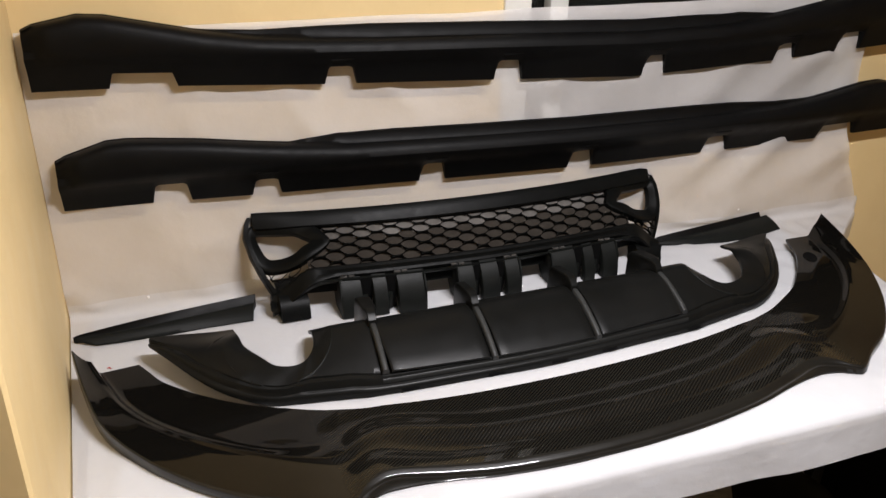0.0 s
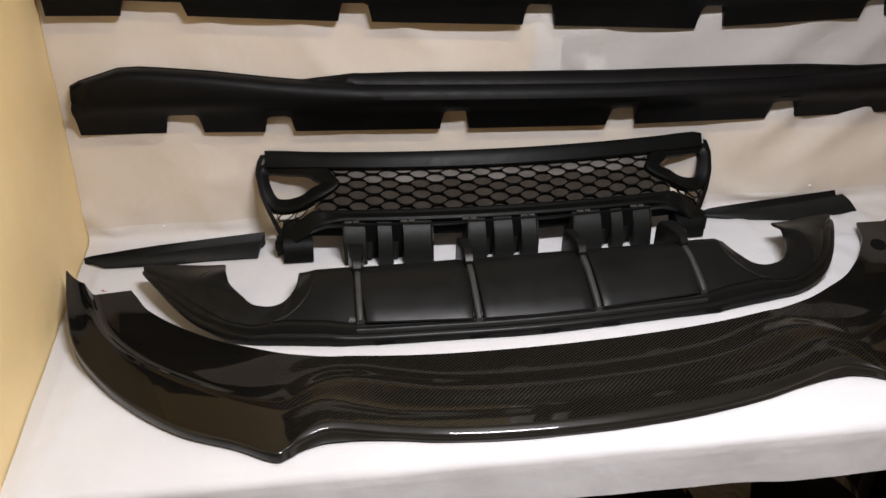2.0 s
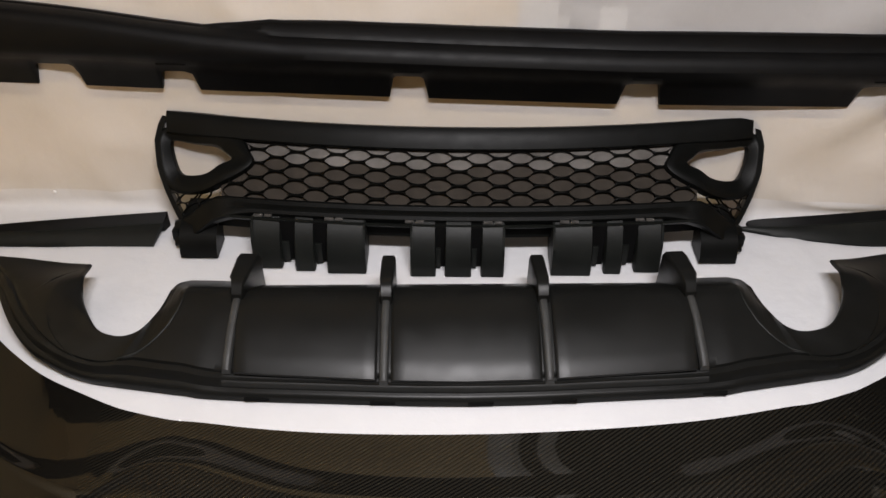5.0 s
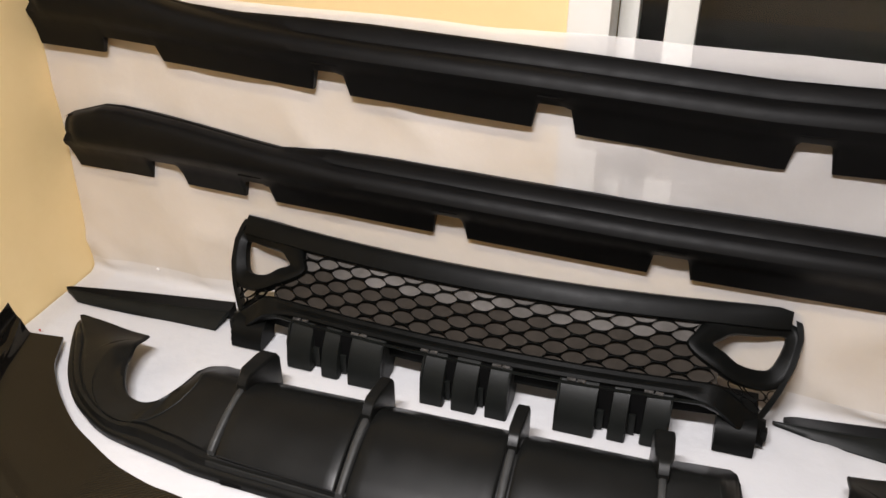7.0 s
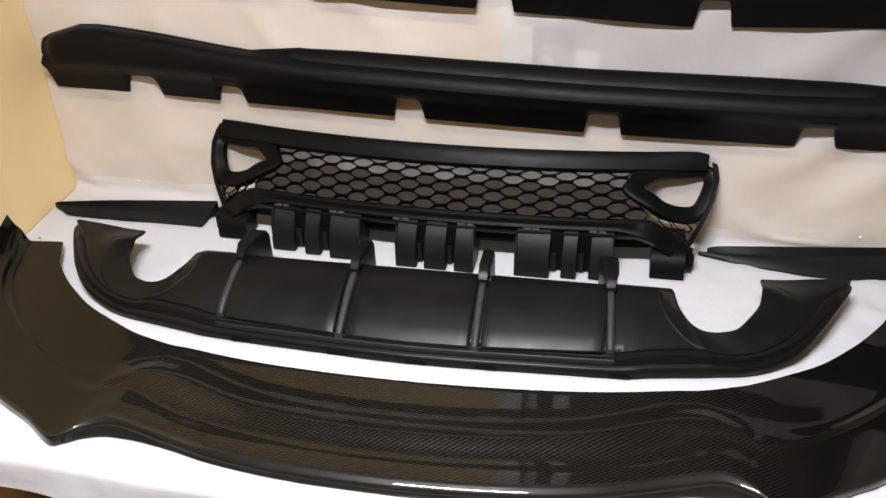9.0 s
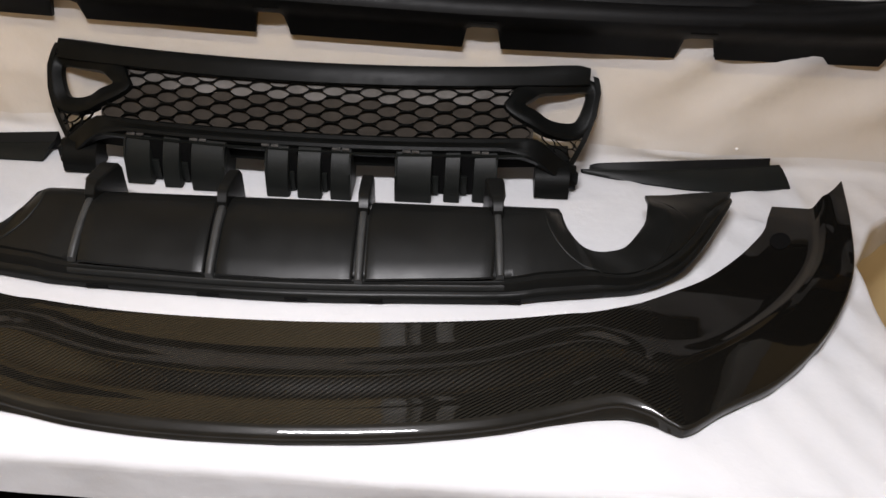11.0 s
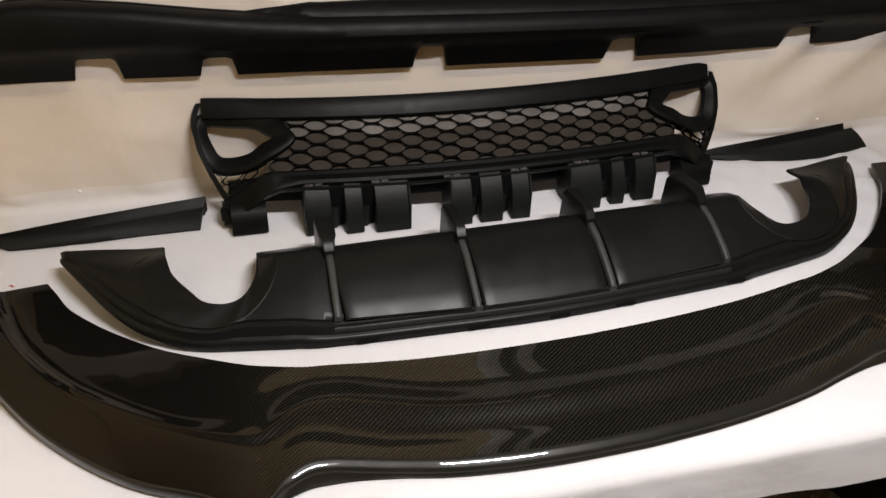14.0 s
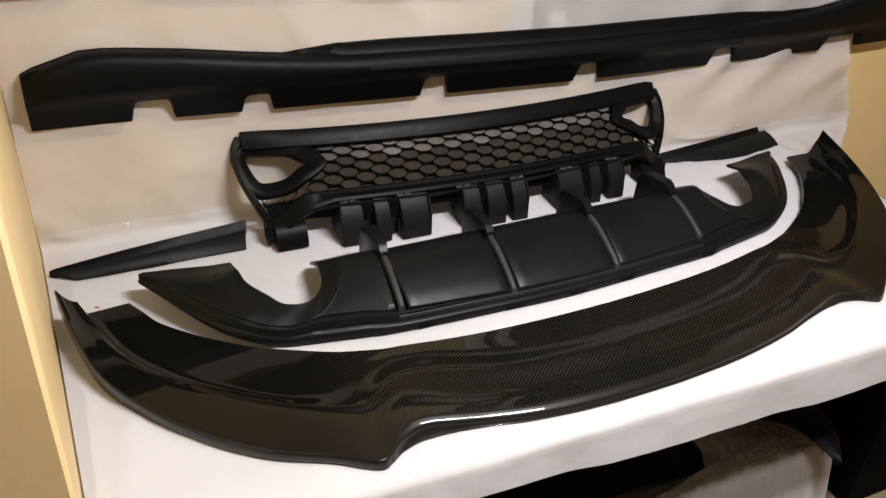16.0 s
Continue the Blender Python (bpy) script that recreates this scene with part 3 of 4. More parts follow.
def dif_row(s):
    i = min(int(s), len(DIF) - 2)
    a, b = curve([q[0] for q in DIF], s), curve([q[1] for q in DIF], s)
    if 3.9 < s < 5.1 or 8 <= s < 10 or 18.9 < s < 21:
        f = s - i
        b = tuple(p + (q - p) * f for p, q in zip(DIF[i][1], DIF[i + 1][1]))
    row = []
    d = Vector((b[0] - a[0], b[1] - a[1]))
    ln = d.length
    d.normalize()
    lift = 0.050 * smoothstep(0.54, 0.76, a[0])      # the ends stand clear of the table
    thin = (1 - 14.5 * lift) * min(1.0, ln / 0.08) * (1 + 0.20 * smoothstep(0.34, 0.42, a[0]))
    front = ((0.004, 0.001), (0.0, 0.004), (0.0, 0.012), (0.003, 0.018), (0.006, 0.0195), (0.009, 0.021), (0.011, 0.029), (0.014, 0.034), (0.022, 0.036), (0.0235, 0.0335), (0.0258, 0.0335), (0.0272, 0.0372))
    for off, z in front:
        off *= min(1.0, ln / 0.1)
        row.append((a[0] + d.x * off, a[1] + d.y * off, lift + z * thin))
    base = row[-1]
    bx, by = base[0], base[1]
    us = [k / 16 for k in range(1, 17)]
    split = None
    for k in range(1, 200):
        u = k / 200
        x, y = bx + (b[0] - bx) * u, by + (b[1] - by) * u
        if s > 5 and math.hypot(x - PIPE_X, y - PIPE_Y) < PIPE_R + pipe_band(x, y):
            split = max(0.06, u)
            break
    if split is not None and split < 0.9:
        us = [split * k / 7 for k in range(1, 7)] + [split - 0.015, split + 0.005] + [split + (1 - split) * k / 8 for k in range(1, 9)]
    for u in us:
        x, y = bx + (b[0] - bx) * u, by + (b[1] - by) * u
        z = dif_height(x, y, 0.022 + math.hypot(x - bx, y - by), base[2])
        if abs(x) < 0.335:
            z = min(z, panel_height(y) - 0.0045)
        row.append((x, y, z))
    last = row[-1]
    row.append((last[0] + d.x * 0.003, last[1] + d.y * 0.003, last[2] - 0.002))
    row.append((last[0] + d.x * 0.004, last[1] + d.y * 0.004, last[2] - 0.006))
    row.append((last[0] + d.x * 0.001, last[1] + d.y * 0.001, max(0.002, last[2] - 0.008)))
    return row


def fin_bm(block):
    """The tall block at the back of a fin, with a chamfered nose and a blunt end. y is along the fin."""
    side = ((0.084, 0.088), (0.086, 0.100), (0.095, 0.110), (0.104, 0.1145), (0.115, 0.1155), (0.165, 0.108), (0.179, 0.103), (0.187, 0.092), (0.189, 0.030), (0.118, 0.030), (0.110, 0.085))
    rings = []
    for k, ins in ((-1.0, 0.0034), (-0.94, 0.0014), (-0.80, 0.0), (0.80, 0.0), (0.94, 0.0014), (1.0, 0.0034)):
        ring = []
        for y, z in side:
            half = 0.0092 + (block - 0.0092) * smoothstep(0.09, 0.13, y)
            ring.append((half * k, y + (ins if y < 0.105 else -ins), z - (ins if z > 0.08 else 0.0)))
        rings.append(ring)
    return loft(rings, closed=True, cap=True)


def rib_bm(front):
    """The low flat-topped rib between two plates."""
    rings = []
    for i in range(11):
        y = front + (0.094 - front) * i / 10
        z = panel_height(y) + 0.0036 - 0.0045 * (1 - smoothstep(front - 0.005, front + 0.006, y))
        rings.append([(-0.0066, y, z - 0.010), (-0.0054, y, z - 0.0022), (-0.0040, y, z - 0.0004), (0.0, y, z), (0.0040, y, z - 0.0004), (0.0054, y, z - 0.0022), (0.0066, y, z - 0.010)])
    return loft(rings, closed=True, cap=True)


def build_diffuser():
    ob = thing("rear_diffuser", pose(0.935, -0.45, TOP, 0, 0, 1.9), "matte black plastic rear bumper diffuser with four fins", "diffuser")
    n = 8 * (len(DIF) - 1)
    half = [dif_row(i / 8) for i in range(n + 1)]
    rows = [[(-x, y, z) for x, y, z in r] for r in half[:0:-1]] + half
    # the two cut-outs are nudged sideways to fit the camera's view
    rows = [[(x + (0.009 * smoothstep(0.49, 0.56, x) if x > 0 else -0.002 * smoothstep(0.38, 0.45, -x)) * (1 - smoothstep(0.60, 0.70, abs(x))), y, z) for x, y, z in r] for r in rows]
    bm = loft(rows)
    under = [[(p[0], p[1], max(0.001, p[2] - 0.004)) for p in r[7:-2]] for r in rows]
    loft(under, bm=bm)
    bmesh.ops.remove_doubles(bm, verts=bm.verts, dist=0.0002)
    part("diffuser_shell", bm, MATTE, ob, angle=40)
    for block, fins in ((0.0105, ((-0.118, 0.03), (0.118, -0.03))), (0.016, ((-0.342, 0.10), (0.342, -0.10)))):
        first = None
        for x, skew in fins:
            if first is None:
                f = first = part("fin", fin_bm(block), MATTE, ob, angle=32)
                r = rib = part("rib", rib_bm(-0.028 if block < 0.012 else -0.016), RIB, f, "rib with a dull grey crest", angle=50)
            else:
                f = new("fin", first.data)
                f.parent = ob
                r = new("rib", rib.data)
                r.parent = f
                r["label"] = "rib with a dull grey crest"
            f.matrix_local = Matrix(((1, skew, 0, x), (0, 1, 0, 0.006 * (abs(x) > 0.2)), (0, 0, 1, 0), (0, 0, 0, 1)))
    # plates between the fins, with a shadow gap round each
    front_y = [(q[0][0], q[0][1]) for q in DIF]
    for x0, x1 in ((-0.331, -0.128), (-0.108, 0.108), (0.128, 0.331)):
        rows = []
        for i in range(17):
            f = i / 16
            spread = 0.010 * f
            lo, hi = x0 - (spread if x0 < -0.2 else 0.0), x1 + (spread if x1 > 0.2 else 0.0)
            row = []
            for k in range(15):
                u = (0.0, 0.008, 0.02, 0.1, 0.2, 0.3, 0.4, 0.5, 0.6, 0.7, 0.8, 0.9, 0.98, 0.992, 1.0)[k]
                x = lo + (hi - lo) * u
                yf = table_at(front_y, abs(x)) + 0.0155
                y = yf + (0.180 - yf) * f
                z = panel_height(y) - 0.0025 * (1 - smoothstep(0, 0.03, f))
                edge = smoothstep(0, 0.015, u) * smoothstep(0, 0.015, 1 - u)
                row.append((x, y, z - 0.0022 * (1 - edge)))
            rows.append(row)
        part("panel", sheet(rows, 0.004), MATTE, ob, angle=40)
    # rounded bead along the foot of the plates
    rings = []
    for i in range(61):
        x = -0.350 + 0.700 * i / 60
        y = table_at([(q[0][0], q[0][1]) for q in DIF], abs(x)) + 0.0085
        z = 0.0
        rings.append([(x, y + dy, z + dz) for dy, dz in ((0.0005, 0.024), (0.0015, 0.0290), (0.004, 0.0318), (0.0075, 0.0340), (0.011, 0.0362), (0.0135, 0.0362), (0.014, 0.030))])
    part("front_ledge", loft(rings, closed=True, cap=True), LEDGE, ob, angle=50)
    # thin bead round the inner front of each cut-out, added for the highlight on its crease
    for sgn in (-1, 1):
        rings = []
        for i in range(29):
            a = math.radians(188 + 112 * i / 28)
            x, y = PIPE_X, PIPE_Y
            for _ in range(4):
                r = PIPE_R + pipe_band(x, y) + 0.001
                x, y = PIPE_X + r * math.cos(a), PIPE_Y + r * math.sin(a)
            z = min((math.hypot(p[0] - x, p[1] - y), p[2]) for r in half for p in r[9:-3])[1] + 0.0008
            fat = 0.0020 * math.sin(math.pi * min(1.0, max(0.0, (i + 0.5) / 29))) ** 0.5
            gx = sgn * x + (0.009 * smoothstep(0.49, 0.56, x) if sgn > 0 else -0.002)
            rings.append([(gx + sgn * fat * math.cos(q) * math.cos(a), y + fat * math.cos(q) * math.sin(a), z + 0.8 * fat * math.sin(q)) for q in (0.0, 1.26, 2.51, 3.77, 5.03)])
        part("crease_glint_bead", loft(rings, closed=True, cap=True), STRAP, ob, angle=80)
    # near-black boxes on the front face, coloured as the slots' shaded depth
    for x in (-0.30, -0.12, 0.02, 0.14, 0.36):
        y = table_at([(q[0][0], q[0][1]) for q in DIF], abs(x))
        part("slot", box_bm((x - 0.018, y - 0.002, 0.006), (x + 0.018, y + 0.004, 0.012), 0.001), DARK, ob)
    return ob


build_diffuser()

# ---- side skirts ----
SKIRT = 2.18
NOTCH = ((0.175, 0.255, 0.038), (0.383, 0.448, 0.030), (0.767, 0.833, 0.036), (1.152, 1.224, 0.038), (1.542, 1.612, 0.038), (1.910, 2.040, 0.030))
CROWN = ((0.0, 0.107), (0.02, 0.117), (0.10, 0.141), (0.14, 0.142), (0.28, 0.130), (0.40, 0.115), (0.48, 0.107), (0.60, 0.099), (0.9, 0.096), (1.5, 0.096), (1.75, 0.101), (1.85, 0.110), (1.95, 0.126), (2.03, 0.139), (2.08, 0.141), (2.16, 0.123), (2.18, 0.113))
FLANGE = ((0.47, 0.0), (0.50, 0.006), (0.58, 0.020), (0.70, 0.024), (1.50, 0.026), (1.62, 0.021), (1.75, 0.010), (1.84, 0.0025), (1.87, 0.0))


def skirt_section(x, foot, low):
    """Outline of the skirt at x: (distance from the wall, height), from the bottom edge up and over to the wall.
    foot: distance of the bottom edge from the wall; low: its height."""
    c = table_at(CROWN, x)
    fl = table_at(FLANGE, x) if FLANGE[0][0] < x < FLANGE[-1][0] else 0.0
    end = 1 - smoothstep(0, 0.05, x) * smoothstep(0, 0.05, SKIRT - x)
    out = 0.062 - 0.026 * end
    fat = smoothstep(0.55, 0.25, x) + smoothstep(1.75, 2.0, x)
    lo = 0.052 + 0.006 * fat
    mid = foot + 0.45 * (0.044 - foot)
    return [(foot - 0.006, low), (foot - 0.001, low), (foot + 0.004, low + 0.001), (mid, 0.026), (0.5 * (mid + 0.044), lo - 0.013), (0.044, lo - 0.003), (0.053 - 0.006 * end, lo + 0.007), (out - 0.002, lo + 0.018),
            (out, lo + 0.55 * (c - lo - 0.004)), (out - 0.003, c - 0.014), (out - 0.010, c - 0.004), (out - 0.018, c), (0.032, c + (0.001 if fl else 0.0)),
            (0.026, c + 0.3 * fl + 0.001), (0.024, c + fl), (0.020, c + fl + 0.002), (0.006, c + fl - 0.002)]


def build_skirt(mirror, m, label, bow, foot, low):
    """foot and low: tables along the wall of how far the bottom edge stands off and how high it lies, counted from the thing's origin."""
    ob = thing("side_skirt", m, label, "side skirt", "side skirts on the wall")
    xs = set()
    for k in range(0, 219):
        xs.add(round(k * 0.01, 4))
    for a, b, d in NOTCH:
        xs.update((a, a + 0.008, b - 0.008, b, a + 0.001, b - 0.001))
    xs = sorted(x for x in xs if x <= SKIRT)
    rows = []
    for x in xs:
        along = SKIRT - x if mirror else x
        sag = table_at(bow, along)
        sec = skirt_section(x, table_at(foot, along), table_at(low, along) - sag)
        lift = -1.0
        for a, b, d in NOTCH:
            if a < x < b:
                base = table_at(low, along) - sag
                lift = base + (d - base) * min(1.0, (x - a) / 0.009, (b - x) / 0.009)
        row = []
        for i, (d, z) in enumerate(sec):
            if i < 6:
                if z <= lift:
                    d = max(d, table_at([(q[1], q[0]) for q in sec[2:9]], lift) - 0.004) if i > 1 else d
                z = max(z, lift)
                d += 0.0004 * (z <= lift) * (i > 0)
            row.append((along, -d, z + sag))
        rows.append(row)
    bm = loft(rows)
    bm.faces.new([bm.verts.new(p) for p in rows[0]])
    bm.faces.new([bm.verts.new(p) for p in rows[-1]])
    bmesh.ops.remove_doubles(bm, verts=bm.verts, dist=0.0001)
    part("skirt_shell", bm, SATIN, ob, angle=38)
    for a, b, d in NOTCH[1:5]:
        c = (a + b) / 2
        along = SKIRT - c if mirror else c
        sag = table_at(bow, along)
        sec = skirt_section(c, table_at(foot, along), table_at(low, along) - sag)
        z = max(0.052, d + 0.018)
        face = table_at([(q[1], q[0]) for q in sec[2:9]], z)
        part("locating_tab", box_bm((along - 0.024, -face - 0.0012, z + sag - 0.002), (along + 0.024, -face + 0.006, z + sag + 0.002), 0.0008), SATIN, ob)
    return ob


BOW_UPPER = ((0.0, 0.0), (0.14, -0.004), (0.55, -0.026), (0.94, -0.037), (1.32, -0.050), (1.55, -0.048), (1.75, -0.038), (1.95, -0.028), (2.18, -0.016))
BOW_LOWER = ((0.0, 0.0), (0.18, 0.001), (0.45, -0.004), (0.77, -0.011), (1.16, -0.020), (1.54, -0.020), (1.92, -0.017), (2.18, -0.010))
LOW_UPPER = ((0.0, -0.004), (0.14, -0.007), (0.28, -0.011), (0.56, -0.028), (0.94, -0.045), (1.33, -0.066), (1.73, -0.053), (2.18, -0.028))
LOW_LOWER = ((0.0, -0.004), (0.18, -0.006), (0.39, -0.013), (0.78, -0.023), (1.16, -0.031), (1.55, -0.030), (1.92, -0.026), (2.18, -0.020))
FOOT_UPPER = ((0.0, 0.022), (0.94, 0.022), (1.33, 0.014), (2.18, 0.012))
FOOT_LOWER = ((0.0, 0.010), (2.18, 0.010))
build_skirt(True, pose(0.02, -0.004, 1.268), "satin black plastic side skirt hung along the sheet top", BOW_UPPER, FOOT_UPPER, LOW_UPPER)
build_skirt(False, pose(0.036, -0.004, 1.013), "satin black plastic side skirt hung below the other", BOW_LOWER, FOOT_LOWER, LOW_LOWER)

# ---- front grille with honeycomb ----
GX, GY = 0.922, 0.0


def grille_top(x):
    q = (x / 0.5) ** 2
    return Vector((x, -0.066 + 0.052 * q, 0.920 - 0.002 * q))


def grille_low(x):
    q = abs(x) / 0.5
    k = smoothstep(0.40, 0.5, abs(x))
    return Vector((x, -0.146 + 0.035 * q * q, 0.844 - 0.060 * k))


def grille_at(x, v, out=0.0):
    """A place on the curved face of the grille: v 0 at the lower bar, 1 under the top bar; out: metres towards the viewer."""
    a, b = grille_low(x), grille_top(x)
    p = a + (b - a) * v
    nrm = Vector((0, -(b.z - a.z), b.y - a.y)).normalized()
    if nrm.y > 0:
        nrm = -nrm
    bulge = 0.012 * math.sin(math.pi * max(0.0, min(1.0, v)))
    return p + nrm * (out + bulge)


def bar_along(stations, section, bm=None):
    """Sweep a section [(out, v-metres)] along stations of (x, function giving place and frame)."""
    rings = []
    for p, nrm, up in stations:
        rings.append([tuple(p + nrm * o + up * h) for o, h in section])
    return loft(rings, closed=True, cap=True, bm=bm)


def build_grille():
    ob = thing("front_grille", pose(GX, GY, 0, 0, 0, 0.4), "black plastic lower front grille with honeycomb mesh leaning on the sheet", "car grille")
    # honeycomb: hexagonal cells with lens-shaped holes
    px, pz = 0.0345, 0.112
    bm = bmesh.new()
    corner = [(2 / 3 * px, 0.0), (px / 3, pz), (-px / 3, pz), (-2 / 3 * px, 0.0), (-px / 3, -pz), (px / 3, -pz)]
    outline = []
    for (xa, va), (xb, vb) in zip(corner, corner[1:] + corner[:1]):
        outline += [(xa + (xb - xa) * k / 3, va + (vb - va) * k / 3) for k in range(3)]
    for col in range(-12, 13):
        x0 = col * px
        for r in range(-1, 6):
            v0 = 0.06 + r * 2 * pz + (pz if col % 2 else 0.0)
            if v0 < -0.08 or v0 > 1.1 or (abs(x0) > 0.36 and v0 > 0.42) or abs(x0) > 0.40:
                continue
            loops = []
            for out, k in ((-0.004, 0.0), (0.002, 0.0), (0.0030, 0.12), (0.0015, 0.24), (-0.004, 0.26)):
                loop = []
                for hx, hv in outline:
                    a = math.atan2(hv / pz, hx / px)
                    c, q = math.cos(a), math.sin(a)
                    ex = 0.0227 * c
                    ev = 0.096 * math.copysign(abs(q) ** 1.3, q)
                    w = min(1.0, k / 0.24) if k else 0.0
                    loop.append(tuple(grille_at(x0 + hx + (ex - hx) * w, v0 + hv + (ev - hv) * w, out)))
                loops.append(loop)
            loft(loops, closed=True, bm=bm)
    bmesh.ops.remove_doubles(bm, verts=bm.verts, dist=0.0003)
    part("honeycomb", bm, GRILLE, ob, "black honeycomb mesh", angle=50)

    # added sheet, coloured as shade, ends along the zigzag of the cell walls below the top row; paler strip above
    cols = [k * px for k in range(-11, 12)]
    border = [0.62 if k % 2 == 0 else 0.732 for k in range(-11, 12)]
    rings = []
    for x, v1 in [(-0.407, 0.40)] + list(zip(cols, border)) + [(0.407, 0.40)]:
        vs = [-0.02 + (v1 + 0.02) * k / 4 for k in range(5)]
        rings.append([tuple(grille_at(x, v, -0.0065)) for v in vs] + [tuple(grille_at(x, v, -0.0095)) for v in vs[::-1]])
    part("shade_backing", loft(rings, closed=True, cap=True), SHADE_TONE, ob, "grey-brown sheet for the shaded cloth behind the honeycomb", angle=40)
    # made-up strip that brightens the top row by its colour
    rings = []
    for x, v1 in zip(cols, border):
        vs = [v1 + (1.0 - v1) * k / 3 for k in range(4)]
        rings.append([tuple(grille_at(x, v, -0.0068)) for v in vs] + [tuple(grille_at(x, v, -0.0090)) for v in vs[::-1]])
    part("lit_row_strip", loft(rings, closed=True, cap=True), LIT_TONE, ob, "pale strip for the lit cloth behind the top row of cells", angle=40)

    # small triangular mesh under each lamp opening
    for sgn in (-1, 1):
        bm = bmesh.new()
        for cx, cv, sx, sv in ((0.497, 0.30, 0.0075, 0.050), (0.468, 0.27, 0.0185, 0.052), (0.484, 0.18, 0.0100, 0.050), (0.464, 0.115, 0.0150, 0.048), (0.437, 0.175, 0.0125, 0.050)):
            loops = []
            for out, k in ((-0.005, 1.17), (0.002, 1.17), (0.003, 1.08), (0.002, 1.0), (-0.005, 0.98)):
                loops.append([tuple(grille_at(sgn * (cx + sx * k * math.cos(a)), cv + sv * k * math.sin(a), out)) for a in [2 * math.pi * i / 12 for i in range(12)]])
            loft(loops, closed=True, bm=bm)
        part("corner_mesh", bm, GRILLE, ob, angle=50)

    # lamp openings: wide rounded surrounds with a five-sided hole
    HOLE = ((0.392, 0.66), (0.406, 0.77), (0.424, 0.866), (0.462, 0.885), (0.499, 0.905), (0.506, 0.865), (0.500, 0.72), (0.490, 0.585), (0.476, 0.530), (0.436, 0.478), (0.414, 0.555))
    RING = ((0.350, 0.60), (0.360, 0.80), (0.380, 1.00), (0.450, 1.04), (0.512, 1.04), (0.529, 0.90), (0.526, 0.66), (0.512, 0.42), (0.460, 0.28), (0.420, 0.22), (0.378, 0.38))
    for sgn in (-1, 1):
        loops = []
        for out, k in ((-0.016, 0.0), (0.000, 0.0), (0.005, 0.06), (0.0065, 0.20), (0.004, 0.45), (-0.003, 0.85), (-0.005, 0.97), (-0.009, 1.0), (-0.022, 1.0)):
            loop = []
            m = len(HOLE)
            for i in range(44):
                j, f = i // 4, i % 4 / 4
                q = [tuple(o + (h - o) * k for o, h in zip(RING[(j + d) % m], HOLE[(j + d) % m])) for d in (-1, 0, 1, 2)]
                x, v = (0.5 * (2 * b + (c - a) * f + (2 * a - 5 * b + 4 * c - d) * f * f + (3 * b - a - 3 * c + d) * f ** 3) for a, b, c, d in zip(*q))
                loop.append(tuple(grille_at(sgn * x, v, out)))
            loops.append(loop)
        part("lamp_bezel", loft(loops, closed=True), GRILLE, ob, "deep black surround of the lamp opening", angle=45)

    # top bar
    st = []
    for i in range(49):
        x = -0.510 + 1.02 * i / 48
        p = grille_top(x)
        a = grille_low(x)
        up = (p - a).normalized() * 0.6 + Vector((0, 0.35, 0.75)) * 0.4
        up.normalize()
        nrm = Vector((0, -up.z, up.y))
        st.append((p, nrm, up))
    sec = ((-0.012, -0.004), (0.009, -0.004), (0.0115, -0.002), (0.0122, 0.006), (0.0124, 0.016), (0.0120, 0.027), (0.0095, 0.034), (-0.004, 0.038), (-0.012, 0.037))
    part("top_bar", bar_along(st, sec), GRILLE, ob, angle=30)
    # lower bar, following the bend down to both ends, where it widens into a blade
    rings = []
    for i in range(61):
        x = -0.494 + 0.988 * i / 60
        p = grille_at(x, 0.0)
        up = (grille_top(x) - grille_low(x)).normalized()
        nrm = Vector((0, -up.z, up.y))
        wide = smoothstep(0.34, 0.44, abs(x))
        low = -0.019 - 0.017 * wide
        sec = ((-0.012, low + 0.001), (0.007, low), (0.0125, low + 0.003), (0.0135, low + 0.009), (0.0115, -0.006 - 0.008 * wide), (0.0150, -0.001), (0.0140, 0.006), (0.009, 0.010), (-0.012, 0.010))
        rings.append([tuple(p + nrm * o + up * h) for o, h in sec])
    part("lower_bar", loft(rings, closed=True, cap=True), GRILLE, ob, angle=30)
    # thin second edge under the bar
    rings = []
    for i in range(41):
        x = -0.40 + 0.80 * i / 40
        p = grille_at(x, 0.0)
        up = (grille_top(x) - grille_low(x)).normalized()
        nrm = Vector((0, -up.z, up.y))
        rings.append([tuple(p + nrm * o + up * h) for o, h in ((-0.006, -0.020), (0.010, -0.0225), (0.0125, -0.0245), (0.010, -0.0275), (-0.006, -0.026))])
    part("under_edge", loft(rings, closed=True, cap=True), STRAP, ob, angle=40)
    # side rims
    for sgn in (-1, 1):
        rings = []
        for i in range(15):
            v = -0.1 + 1.25 * i / 14
            x = table_at(((-0.1, 0.474), (0.1, 0.489), (0.35, 0.508), (0.6, 0.523), (0.9, 0.531), (1.05, 0.526), (1.15, 0.518)), v)
            rings.append([tuple(grille_at(sgn * (x + dx), v, o)) for dx, o in ((-0.008, 0.006), (0.001, 0.007), (0.003, 0.004), (0.003, -0.028), (-0.006, -0.020))])
        part("side_rim", loft(rings, closed=True, cap=True), GRILLE, ob, angle=40)
